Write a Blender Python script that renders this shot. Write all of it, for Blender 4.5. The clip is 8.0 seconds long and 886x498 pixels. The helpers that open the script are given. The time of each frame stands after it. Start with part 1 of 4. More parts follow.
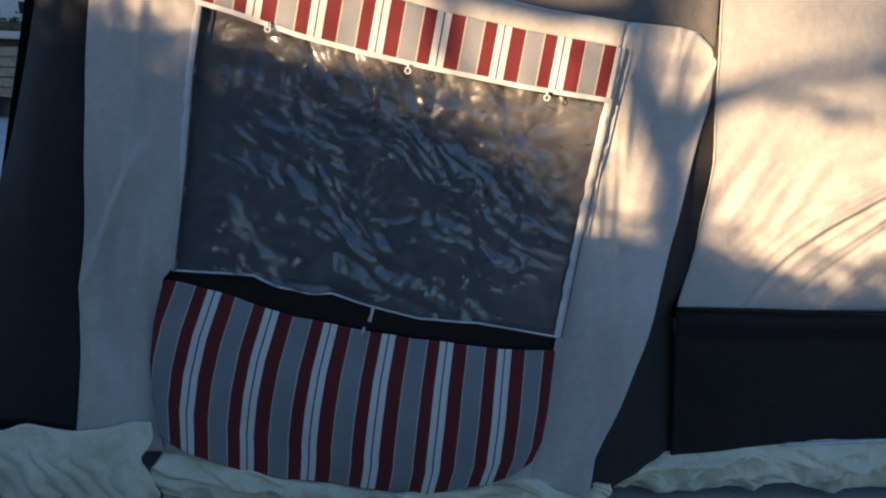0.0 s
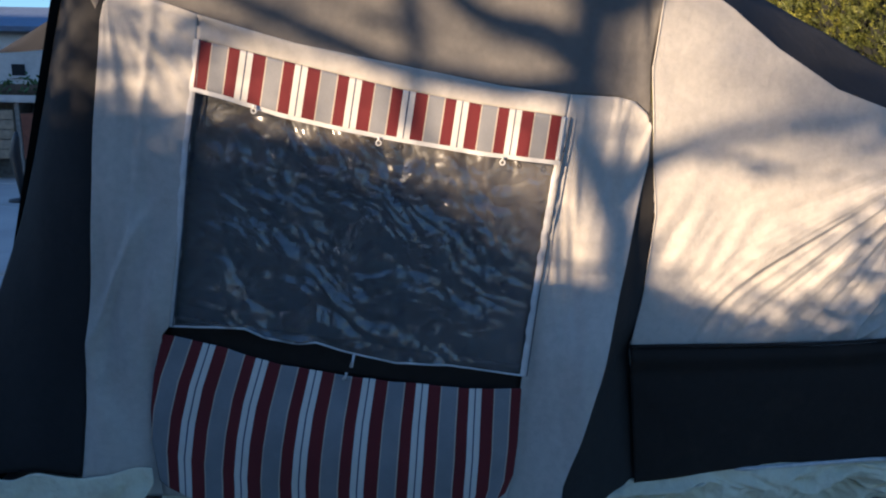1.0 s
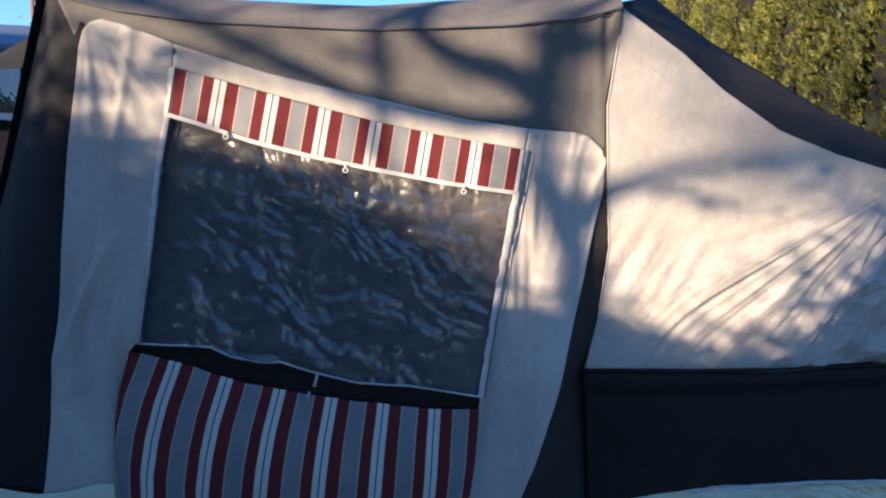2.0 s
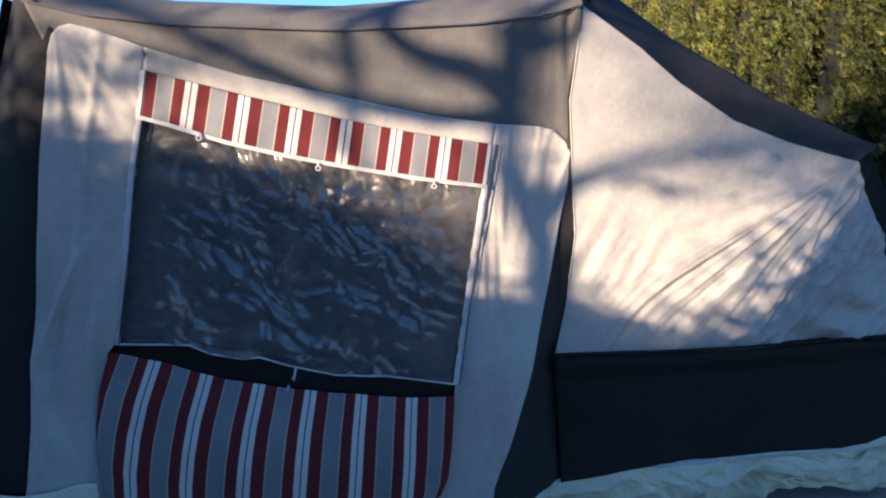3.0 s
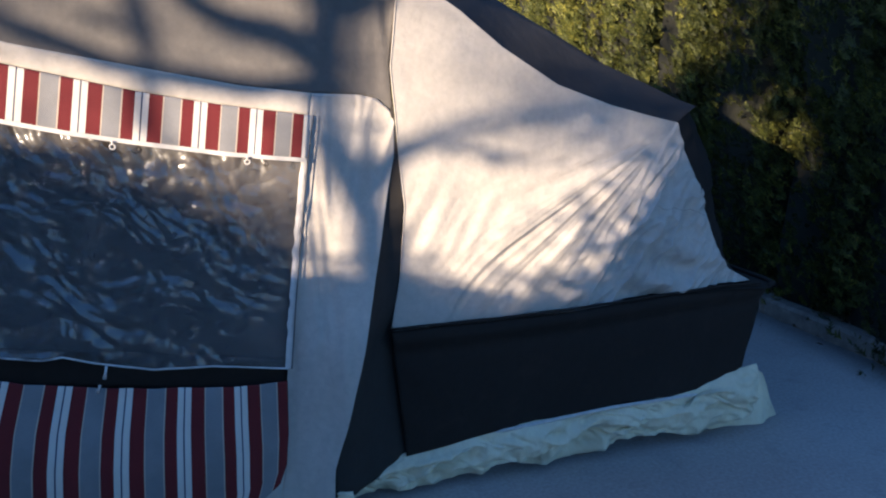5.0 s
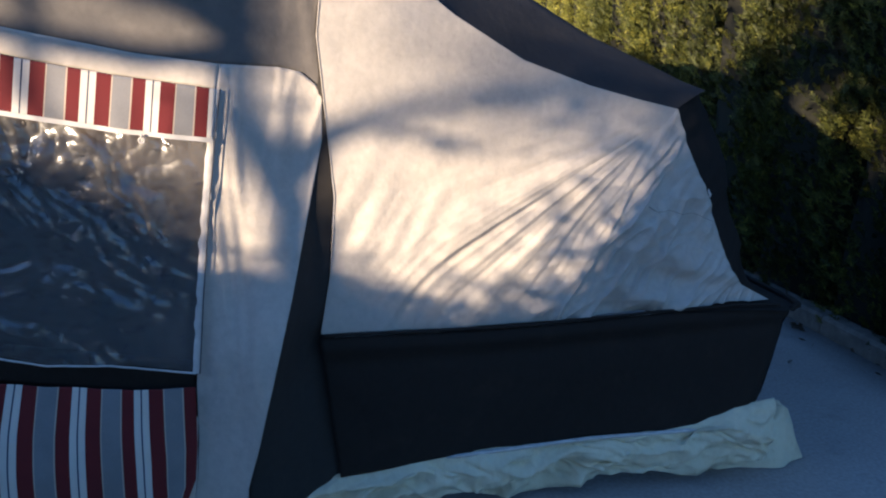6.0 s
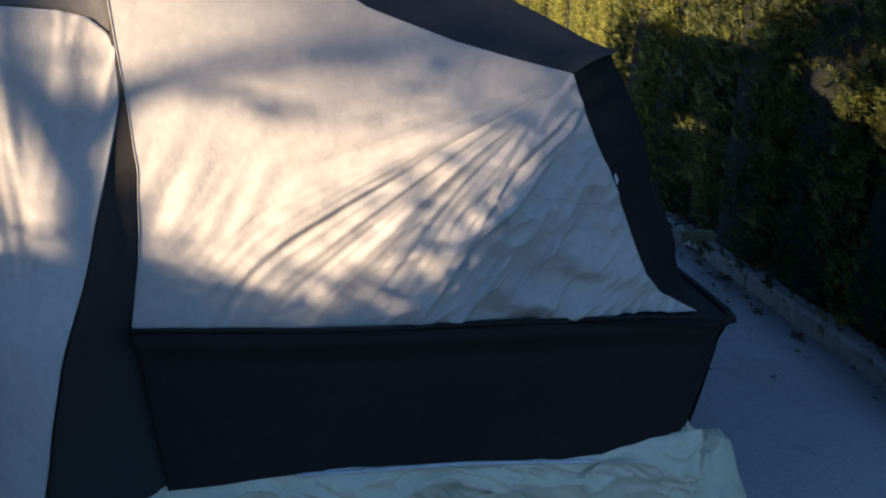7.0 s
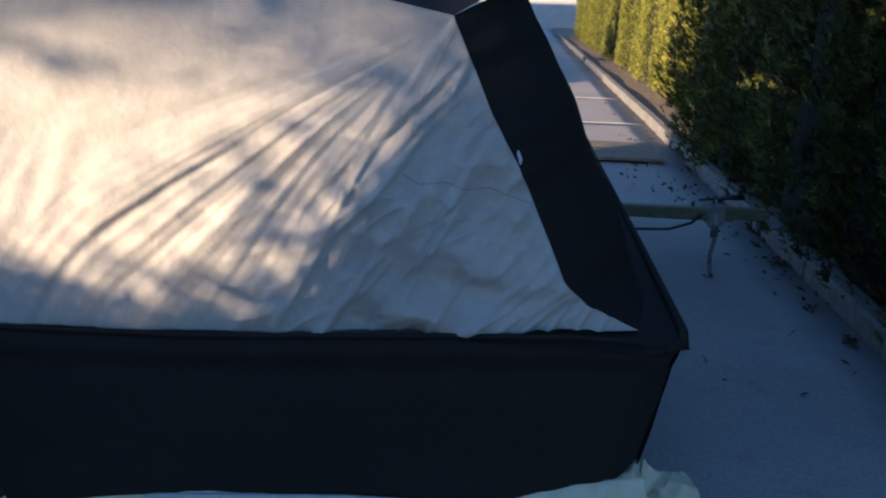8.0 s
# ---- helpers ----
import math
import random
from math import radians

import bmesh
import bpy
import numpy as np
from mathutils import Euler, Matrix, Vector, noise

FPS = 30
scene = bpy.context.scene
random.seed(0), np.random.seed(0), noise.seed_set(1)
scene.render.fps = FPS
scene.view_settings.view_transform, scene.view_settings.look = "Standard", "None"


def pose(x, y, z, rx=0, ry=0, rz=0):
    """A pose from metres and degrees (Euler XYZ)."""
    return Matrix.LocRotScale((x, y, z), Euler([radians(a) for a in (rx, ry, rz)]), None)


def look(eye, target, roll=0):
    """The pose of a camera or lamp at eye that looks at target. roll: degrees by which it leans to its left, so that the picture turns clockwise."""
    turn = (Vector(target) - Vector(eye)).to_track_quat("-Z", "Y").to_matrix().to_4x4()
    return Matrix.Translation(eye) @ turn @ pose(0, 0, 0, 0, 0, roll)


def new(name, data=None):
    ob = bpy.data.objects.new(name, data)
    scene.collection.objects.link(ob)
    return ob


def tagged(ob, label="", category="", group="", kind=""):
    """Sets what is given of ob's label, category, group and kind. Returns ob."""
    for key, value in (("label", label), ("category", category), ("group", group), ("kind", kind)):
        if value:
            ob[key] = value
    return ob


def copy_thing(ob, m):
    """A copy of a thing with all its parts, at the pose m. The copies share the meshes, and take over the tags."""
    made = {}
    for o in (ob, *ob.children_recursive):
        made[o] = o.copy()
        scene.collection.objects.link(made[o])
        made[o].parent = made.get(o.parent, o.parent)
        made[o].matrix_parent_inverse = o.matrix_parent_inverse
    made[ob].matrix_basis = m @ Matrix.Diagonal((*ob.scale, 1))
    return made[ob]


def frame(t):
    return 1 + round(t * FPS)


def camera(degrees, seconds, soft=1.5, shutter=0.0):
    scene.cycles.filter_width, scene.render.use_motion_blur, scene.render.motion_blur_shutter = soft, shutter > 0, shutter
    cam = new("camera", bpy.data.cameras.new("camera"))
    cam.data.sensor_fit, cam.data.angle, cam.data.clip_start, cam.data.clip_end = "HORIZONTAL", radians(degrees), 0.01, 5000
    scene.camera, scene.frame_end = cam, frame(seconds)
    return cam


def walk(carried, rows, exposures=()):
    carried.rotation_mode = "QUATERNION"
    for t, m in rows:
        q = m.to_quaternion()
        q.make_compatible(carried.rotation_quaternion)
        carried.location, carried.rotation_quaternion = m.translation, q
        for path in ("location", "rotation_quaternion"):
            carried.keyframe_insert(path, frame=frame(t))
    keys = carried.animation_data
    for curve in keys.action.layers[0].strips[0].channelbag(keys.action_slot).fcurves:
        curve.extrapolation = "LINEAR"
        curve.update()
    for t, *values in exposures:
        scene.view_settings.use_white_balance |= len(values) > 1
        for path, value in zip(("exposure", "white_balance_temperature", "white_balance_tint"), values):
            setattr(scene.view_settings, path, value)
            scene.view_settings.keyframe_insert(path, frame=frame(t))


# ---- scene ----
cam = camera(64.1, 8.0, soft=2.1)
PATH = [
    (0, (-0.21, 0.057, 1.51), (-0.179, 1.988, 0.989), 2.6),
    (0.5, (-0.162, -0.078, 1.573), (-0.169, 1.861, 1.083), -0.4),
    (1, (-0.144, -0.173, 1.596), (-0.095, 1.785, 1.195), 0.9),
    (1.5, (-0.103, -0.234, 1.595), (-0.027, 1.735, 1.249), 2.4),
    (2.8, (-0.113, -0.334, 1.635), (0.085, 1.631, 1.317), 1.2),
    (3, (-0.127, -0.347, 1.628), (0.083, 1.611, 1.281), 1.2),
    (3.5, (-0.124, -0.329, 1.612), (0.131, 1.613, 1.206), 1.5),
    (4, (-0.123, -0.318, 1.611), (0.25, 1.604, 1.207), 1.6),
    (4.5, (-0.082, -0.29, 1.66), (0.456, 1.582, 1.206), 0.6),
    (4.7, (-0.021, -0.305, 1.656), (0.534, 1.566, 1.218), 0.0),
    (6, (0.679, -0.04, 1.611), (0.96, 1.882, 1.136), 1.1),
    (6.5, (1.041, 0.104, 1.575), (1.297, 2.025, 1.083), 0.8),
    (7, (1.399, 0.297, 1.567), (1.498, 2.219, 1.024), 2.1),
    (7.5, (1.693, 0.547, 1.57), (1.681, 2.457, 0.977), 2.6),
    (8, (2.001, 0.778, 1.548), (1.824, 2.655, 0.879), 1.6),
]
EXPOSURES = [(0.0, 1.72, 5900, 14), (0.6, 1.50, 5550, 13), (1.0, 1.53, 5300, 13), (1.5, 1.62, 5150, 13), (3.0, 1.66, 4950, 13), (4.5, 1.73, 4950, 13), (6.5, 1.56, 5150, 13), (8.0, 1.58, 5200, 13)]
walk(cam, [(t, look(eye, target, roll)) for t, eye, target, roll in PATH], EXPOSURES)

# ---- world, sun, exposure ----
SUN_EL, SUN_AZ = 9.0, 52.0          # height of the sun, and the heading of its rays east of +y
el, az = radians(SUN_EL), radians(SUN_AZ)
RAY = Vector((math.cos(el) * math.sin(az), math.cos(el) * math.cos(az), -math.sin(el)))
world = bpy.data.worlds.new("sky")
scene.world = world
world.use_nodes = True
wn = world.node_tree
sky = wn.nodes.new("ShaderNodeTexSky")
sky.sky_type = "NISHITA"
sky.sun_disc = False
sky.sun_elevation = el
sky.sun_rotation = radians(180 + SUN_AZ)
sky.air_density, sky.dust_density, sky.ozone_density = 1.0, 0.6, 3.4
wn.nodes["Background"].inputs["Strength"].default_value = 0.104
wn.links.new(sky.outputs[0], wn.nodes["Background"].inputs["Color"])
sun = new("sun", bpy.data.lights.new("sun", "SUN"))
sun.data.energy, sun.data.angle, sun.data.color = 5.0, radians(0.53), (1.0, 0.67, 0.35)
sun.matrix_world = look((0, 0, 0), RAY)
sun.location = (-6, -8, 6)


# ---- materials ----
def nodes_of(name):
    m = bpy.data.materials.new(name)
    m.use_nodes = True
    nt = m.node_tree
    return m, nt, nt.nodes["Principled BSDF"]


def put(nt, kind, **sets):
    n = nt.nodes.new(kind)
    for k, v in sets.items():
        n.inputs[k.replace("_", " ")].default_value = v
    return n


def ramp(nt, fac, stops):
    r = nt.nodes.new("ShaderNodeValToRGB")
    els = r.color_ramp.elements
    while len(els) < len(stops):
        els.new(0.5)
    for e, (p, c) in zip(els, stops):
        e.position, e.color = p, (*c, 1)
    nt.links.new(fac, r.inputs[0])
    return r.outputs[0]


def coords(nt, which="Object"):
    return nt.nodes.new("ShaderNodeTexCoord").outputs[which]


def noise_fac(nt, vec, scale, detail=4, rough=0.55):
    n = put(nt, "ShaderNodeTexNoise", Scale=scale, Detail=detail, Roughness=rough)
    nt.links.new(vec, n.inputs["Vector"])
    return n.outputs[0]


def mixed(nt, fac, a, b, mode="MIX"):
    n = nt.nodes.new("ShaderNodeMix")
    n.data_type, n.blend_type = "RGBA", mode
    for sock, v in ((n.inputs[0], fac), (n.inputs[6], a), (n.inputs[7], b)):
        if isinstance(v, (int, float)):
            sock.default_value = v
        elif isinstance(v, tuple):
            sock.default_value = (*v, 1)
        else:
            nt.links.new(v, sock)
    return n.outputs[2]


def maths(nt, op, a, b=0.0, c=0.0):
    n = nt.nodes.new("ShaderNodeMath")
    n.operation = op
    for sock, v in zip(n.inputs, (a, b, c)):
        if isinstance(v, (int, float)):
            sock.default_value = v
        else:
            nt.links.new(v, sock)
    return n.outputs[0]


def bump(nt, bsdf, height, strength, distance):
    b = put(nt, "ShaderNodeBump", Strength=strength, Distance=distance)
    nt.links.new(height, b.inputs["Height"])
    nt.links.new(b.outputs[0], bsdf.inputs["Normal"])
    return b


def weave(nt, vec):
    """Fine crossing threads, about 1.5 mm apart."""
    heights = []
    for axis in ("X", "Z"):
        w = put(nt, "ShaderNodeTexWave", Scale=210.0, Distortion=0.4, Detail=1.0)
        w.bands_direction = axis
        nt.links.new(vec, w.inputs["Vector"])
        heights.append(w.outputs[1])
    return maths(nt, "ADD", *heights)


def cloth(name, colour, dirt, rough=0.85, creases=0.5):
    m, nt, b = nodes_of(name)
    vec = coords(nt)
    big = noise_fac(nt, vec, 2.2, 5)
    small = noise_fac(nt, vec, 38, 3)
    lighter = tuple(min(1, c * 1.07) for c in colour)
    col = ramp(nt, big, [(0.30, tuple(c * 0.90 for c in colour)), (0.52, colour), (0.75, lighter)])
    stain = ramp(nt, noise_fac(nt, vec, 5.5, 7, 0.68), [(0.58, (0, 0, 0)), (0.74, (1, 1, 1))])
    col = mixed(nt, maths(nt, "MULTIPLY", stain, 0.35), col, dirt)
    col = mixed(nt, 0.16, col, ramp(nt, small, [(0.3, (0.3, 0.3, 0.3)), (0.7, (0.7, 0.7, 0.7))]), "OVERLAY")
    nt.links.new(col, b.inputs["Base Color"])
    b.inputs["Roughness"].default_value = rough
    b.inputs["Specular IOR Level"].default_value = 0.25 if colour[0] > 0.2 else 0.16
    b.inputs["Sheen Weight"].default_value = 0.08 if colour[0] > 0.2 else 0.01
    soft = noise_fac(nt, vec, 9, 6, 0.6)
    h = maths(nt, "ADD", maths(nt, "MULTIPLY", soft, 6.0 * creases), maths(nt, "MULTIPLY", weave(nt, vec), 0.03))
    bump(nt, b, h, 0.5, 0.004)
    return m


def solid(name, colour, rough=0.5, metal=0.0, scale=20.0, vary=0.25, depth=0.001):
    m, nt, b = nodes_of(name)
    vec = coords(nt)
    f = noise_fac(nt, vec, scale, 5)
    g = noise_fac(nt, vec, scale * 0.13, 3)
    col = ramp(nt, f, [(0.25, tuple(c * (1 - vary) for c in colour)), (0.6, colour), (0.85, tuple(min(1, c * (1 + vary)) for c in colour))])
    col = mixed(nt, 0.25, col, ramp(nt, g, [(0.3, (0.3, 0.3, 0.3)), (0.7, (0.72, 0.7, 0.68))]), "OVERLAY")
    nt.links.new(col, b.inputs["Base Color"])
    b.inputs["Roughness"].default_value, b.inputs["Metallic"].default_value = rough, metal
    bump(nt, b, f, 0.4, depth)
    return m


CREAM = cloth("cream_canvas", (0.46, 0.43, 0.385), (0.30, 0.265, 0.215), creases=0.6)
GREY = cloth("grey_canvas", (0.140, 0.132, 0.124), (0.085, 0.08, 0.075))
# three darker copies of GREY, with shade put into the canvas colour
SHADED_ROOF = cloth("shaded_roof_canvas", (0.034, 0.0345, 0.037), (0.06, 0.056, 0.052))
SHADED_CORNER = cloth("shaded_corner_canvas", (0.024, 0.0235, 0.024), (0.034, 0.030, 0.026))
SHADED_GUSSET = cloth("shaded_gusset_canvas", (0.036, 0.0335, 0.031), (0.036, 0.032, 0.028))
DARK = cloth("charcoal_canvas", (0.0235, 0.0198, 0.0172), (0.042, 0.033, 0.026), creases=0.6)
TARP = cloth("ivory_flysheet", (0.67, 0.63, 0.46), (0.36, 0.29, 0.19), rough=0.5, creases=1.8)
HEM = solid("white_hem_tape", (0.58, 0.57, 0.55), 0.7)
INNER = cloth("taupe_inner_curtain", (0.060, 0.050, 0.043), (0.036, 0.03, 0.027))
MATT = solid("matt_black_fabric", (0.008, 0.008, 0.009), 0.95)
BLACK = solid("black_plastic", (0.015, 0.015, 0.016), 0.45)
THREAD = solid("dark_thread", (0.10, 0.10, 0.11), 0.8)
INK = solid("navy_print", (0.012, 0.018, 0.04), 0.6)
STEEL = solid("galvanised_steel", (0.26, 0.265, 0.27), 0.5, 0.7, 30)
OLIVE = solid("weathered_olive_paint", (0.13, 0.14, 0.075), 0.55, 0.0, 14, 0.4)
WOOD = solid("weathered_board", (0.27, 0.215, 0.15), 0.8, 0, 9, 0.35)
RUST = solid("rusty_red_paint", (0.20, 0.055, 0.03), 0.7, 0, 12, 0.4)
BRICK = solid("red_brown_boards", (0.16, 0.055, 0.03), 0.8, 0, 9, 0.4)
WHITE = solid("white_render", (0.42, 0.41, 0.395), 0.9, 0, 7, 0.12)
SLATE = solid("blue_grey_roof", (0.10, 0.14, 0.22), 0.7, 0, 6, 0.2)
GLASS = solid("dark_glass", (0.02, 0.022, 0.025), 0.08)
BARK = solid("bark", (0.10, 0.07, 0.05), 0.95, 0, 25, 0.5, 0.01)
KERB = solid("kerb_concrete", (0.20, 0.185, 0.165), 0.95, 0, 16, 0.45, 0.003)
# near-black fill colour for the shade deep inside the hedge crowns
SHADE_BLACK = solid("hedge_shade_black", (0.012, 0.013, 0.007), 1.0, 0, 30, 0.5)
TWIG = solid("dry_brown_twigs", (0.20, 0.12, 0.07), 0.9, 0, 40, 0.4)
DEAD = solid("dead_leaves", (0.055, 0.038, 0.022), 0.9, 0, 40, 0.5)


def concrete():
    m, nt, b = nodes_of("pale_concrete")
    vec = coords(nt)
    big = noise_fac(nt, vec, 0.7, 6, 0.6)
    fine = noise_fac(nt, vec, 60, 4)
    mid = noise_fac(nt, vec, 6, 6, 0.65)
    col = ramp(nt, big, [(0.3, (0.31, 0.285, 0.265)), (0.5, (0.37, 0.342, 0.318)), (0.7, (0.42, 0.39, 0.36))])
    col = mixed(nt, maths(nt, "MULTIPLY", ramp(nt, mid, [(0.55, (0, 0, 0)), (0.72, (1, 1, 1))]), 0.4), col, (0.20, 0.19, 0.175))
    col = mixed(nt, 0.3, col, ramp(nt, fine, [(0.3, (0.25, 0.25, 0.25)), (0.7, (0.75, 0.75, 0.75))]), "OVERLAY")
    nt.links.new(col, b.inputs["Base Color"])
    b.inputs["Roughness"].default_value = 0.85
    bump(nt, b, maths(nt, "ADD", fine, maths(nt, "MULTIPLY", mid, 2.0)), 0.12, 0.001)
    return m


def soil_mat():
    m, nt, b = nodes_of("dry_soil")
    vec = coords(nt)
    f = noise_fac(nt, vec, 16, 8, 0.7)
    nt.links.new(ramp(nt, f, [(0.3, (0.10, 0.065, 0.04)), (0.55, (0.26, 0.18, 0.115)), (0.75, (0.36, 0.27, 0.18))]), b.inputs["Base Color"])
    b.inputs["Roughness"].default_value = 1.0
    bump(nt, b, f, 0.9, 0.02)
    return m


def stripes():
    """Awning stripe: red, grey edged in cream, red, white with a navy thread. u runs one unit per repeat."""
    m, nt, b = nodes_of("striped_awning_fabric")
    uv = coords(nt, "UV")
    sep = nt.nodes.new("ShaderNodeSeparateXYZ")
    nt.links.new(uv, sep.inputs[0])
    u = maths(nt, "FRACT", sep.outputs[0])
    red, grey, cream, white, navy = (0.125, 0.012, 0.014), (0.236, 0.238, 0.245), (0.50, 0.42, 0.33), (0.66, 0.63, 0.57), (0.02, 0.03, 0.08)
    r = nt.nodes.new("ShaderNodeValToRGB")
    r.color_ramp.interpolation = "CONSTANT"
    stops = [(0.0, red), (0.232, cream), (0.252, grey), (0.539, cream), (0.559, red), (0.765, white), (0.868, navy), (0.893, white)]
    els = r.color_ramp.elements
    while len(els) < len(stops):
        els.new(0.5)
    for e, (p, c) in zip(els, stops):
        e.position, e.color = p, (*c, 1)
    nt.links.new(u, r.inputs[0])
    vec = coords(nt)
    fade = ramp(nt, noise_fac(nt, vec, 7, 5), [(0.3, (0.42, 0.42, 0.42)), (0.7, (0.56, 0.56, 0.56))])
    grain = ramp(nt, noise_fac(nt, vec, 240, 2), [(0.3, (0.35, 0.35, 0.35)), (0.7, (0.65, 0.65, 0.65))])
    col = mixed(nt, 0.16, mixed(nt, 0.7, r.outputs[0], fade, "OVERLAY"), grain, "OVERLAY")
    nt.links.new(col, b.inputs["Base Color"])
    b.inputs["Roughness"].default_value = 0.9
    bump(nt, b, maths(nt, "ADD", weave(nt, vec), maths(nt, "MULTIPLY", noise_fac(nt, vec, 14, 4), 8.0)), 0.35, 0.002)
    return m


def film_plastic():
    m, nt, b = nodes_of("clear_crinkled_plastic")
    out = nt.nodes["Material Output"]
    nt.nodes.remove(b)
    vec = coords(nt)
    clear = put(nt, "ShaderNodeBsdfTransparent", Color=(0.86, 0.87, 0.88, 1))
    milk = put(nt, "ShaderNodeBsdfDiffuse", Color=(0.40, 0.40, 0.41, 1))
    gloss = put(nt, "ShaderNodeBsdfGlossy", Color=(1, 1, 1, 1), Roughness=0.20)
    crinkle = put(nt, "ShaderNodeBump", Strength=0.8, Distance=0.018)
    lines = []
    for angle, stretch, sc in ((-30, 0.36, 5.2), (34, 0.42, 9.0), (-8, 0.5, 17.0)):
        turn = put(nt, "ShaderNodeMapping", Rotation=(0, radians(angle), 0))
        pull = put(nt, "ShaderNodeMapping", Scale=(stretch, 1.0, 1.15))
        nt.links.new(vec, turn.inputs["Vector"])
        nt.links.new(turn.outputs[0], pull.inputs["Vector"])
        f_ = noise_fac(nt, pull.outputs[0], sc, 3, 0.55)
        lines.append(maths(nt, "ABSOLUTE", maths(nt, "SUBTRACT", f_, 0.5)))
    h = maths(nt, "ADD", maths(nt, "ADD", lines[0], maths(nt, "MULTIPLY", lines[1], 0.6)), maths(nt, "MULTIPLY", lines[2], 0.22))
    nt.links.new(h, crinkle.inputs["Height"])
    nt.links.new(crinkle.outputs[0], gloss.inputs["Normal"])
    body = nt.nodes.new("ShaderNodeMixShader")
    body.inputs[0].default_value = 0.145
    nt.links.new(clear.outputs[0], body.inputs[1])
    nt.links.new(milk.outputs[0], body.inputs[2])
    fres = put(nt, "ShaderNodeFresnel", IOR=1.7)
    nt.links.new(crinkle.outputs[0], fres.inputs["Normal"])
    top = nt.nodes.new("ShaderNodeMixShader")
    nt.links.new(maths(nt, "MULTIPLY_ADD", fres.outputs[0], 1.05, 0.03), top.inputs[0])
    nt.links.new(body.outputs[0], top.inputs[1])
    soft = put(nt, "ShaderNodeBsdfGlossy", Color=(0.9, 0.92, 0.95, 1), Roughness=0.48)
    both = nt.nodes.new("ShaderNodeMixShader")
    both.inputs[0].default_value = 0.45
    nt.links.new(crinkle.outputs[0], soft.inputs["Normal"])
    nt.links.new(crinkle.outputs[0], milk.inputs["Normal"])
    nt.links.new(gloss.outputs[0], both.inputs[1])
    nt.links.new(soft.outputs[0], both.inputs[2])
    nt.links.new(both.outputs[0], top.inputs[2])
    nt.links.new(top.outputs[0], out.inputs[0])
    return m


def leaf_mat(name, a, b_, c):
    m, nt, b = nodes_of(name)
    g = nt.nodes.new("ShaderNodeNewGeometry")
    o = nt.nodes.new("ShaderNodeObjectInfo")
    vec = coords(nt)
    f = maths(nt, "ADD", maths(nt, "MULTIPLY", g.outputs["Random Per Island"], 0.26), maths(nt, "MULTIPLY", noise_fac(nt, vec, 5.0, 3), 0.86))
    f = maths(nt, "ADD", f, maths(nt, "MULTIPLY_ADD", o.outputs["Random"], 0.14, -0.10))
    nt.links.new(ramp(nt, f, [(0.28, a), (0.60, b_), (0.88, c)]), b.inputs["Base Color"])
    b.inputs["Roughness"].default_value = 0.6
    b.inputs["Specular IOR Level"].default_value = 0.3
    return m


CONCRETE, SOIL, STRIPE, PLASTIC = concrete(), soil_mat(), stripes(), film_plastic()
# CYPRESS runs dark for the shaded near hedge, the next is a sunlit copy
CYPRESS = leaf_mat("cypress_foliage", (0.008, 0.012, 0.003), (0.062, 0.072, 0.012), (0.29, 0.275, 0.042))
SUNLIT_CYPRESS = leaf_mat("sunlit_cypress_foliage", (0.025, 0.034, 0.006), (0.15, 0.155, 0.02), (0.42, 0.39, 0.055))
LEAF = leaf_mat("green_leaves", (0.03, 0.06, 0.015), (0.06, 0.10, 0.025), (0.10, 0.14, 0.035))


# ---- mesh helpers ----
def mesh_of(name, verts, faces, mat, smooth=True, uvs=None):
    me = bpy.data.meshes.new(name)
    me.from_pydata([tuple(v) for v in verts], [], faces)
    me.materials.append(mat)
    if uvs is not None:
        layer = me.uv_layers.new(name="UVMap")
        for i, loop in enumerate(me.loops):
            layer.data[i].uv = uvs[loop.vertex_index]
    if smooth:
        me.polygons.foreach_set("use_smooth", [True] * len(me.polygons))
    me.update()
    return me


def part(name, me, parent, label=""):
    ob = new(name, me)
    if parent is not None:
        ob.parent = parent
        ob.matrix_parent_inverse = parent.matrix_basis.inverted()
    return tagged(ob, label) if label else ob


def thing(name, at, label, category, group="", kind=""):
    ob = new(name)
    ob.matrix_basis = Matrix.Translation(at)
    return tagged(ob, label, category, group, kind)


def along(curve, n):
    """n points at even steps along a polyline."""
    p = np.array(curve, float)
    s = np.concatenate([[0], np.cumsum(np.linalg.norm(np.diff(p, axis=0), axis=1))])
    t = np.linspace(0, s[-1], n)
    return np.stack([np.interp(t, s, p[:, k]) for k in range(p.shape[1])], 1)


def patch(bottom, top, left, right, nu, nv):
    """A grid between four border lines: bottom and top run left to right, left and right run upwards."""
    b, t, l, r = along(bottom, nu), along(top, nu), along(left, nv), along(right, nv)
    u, v = np.linspace(0, 1, nu)[None, :, None], np.linspace(0, 1, nv)[:, None, None]
    c = (1 - v) * b[None] + v * t[None] + (1 - u) * l[:, None] + u * r[:, None]
    c -= (1 - u) * (1 - v) * b[0] + u * (1 - v) * b[-1] + (1 - u) * v * t[0] + u * v * t[-1]
    return c


def grid_faces(nu, nv, base=0):
    return [(base + j * nu + i, base + j * nu + i + 1, base + (j + 1) * nu + i + 1, base + (j + 1) * nu + i) for j in range(nv - 1) for i in range(nu - 1)]


def n3(x, y, z=0.0, s=1.0):
    return noise.noise(Vector((x * s, y * s, z * s)))


def ridge(x, y, z=0.0, s=1.0):
    return 1 - abs(n3(x, y, z, s)) * 2


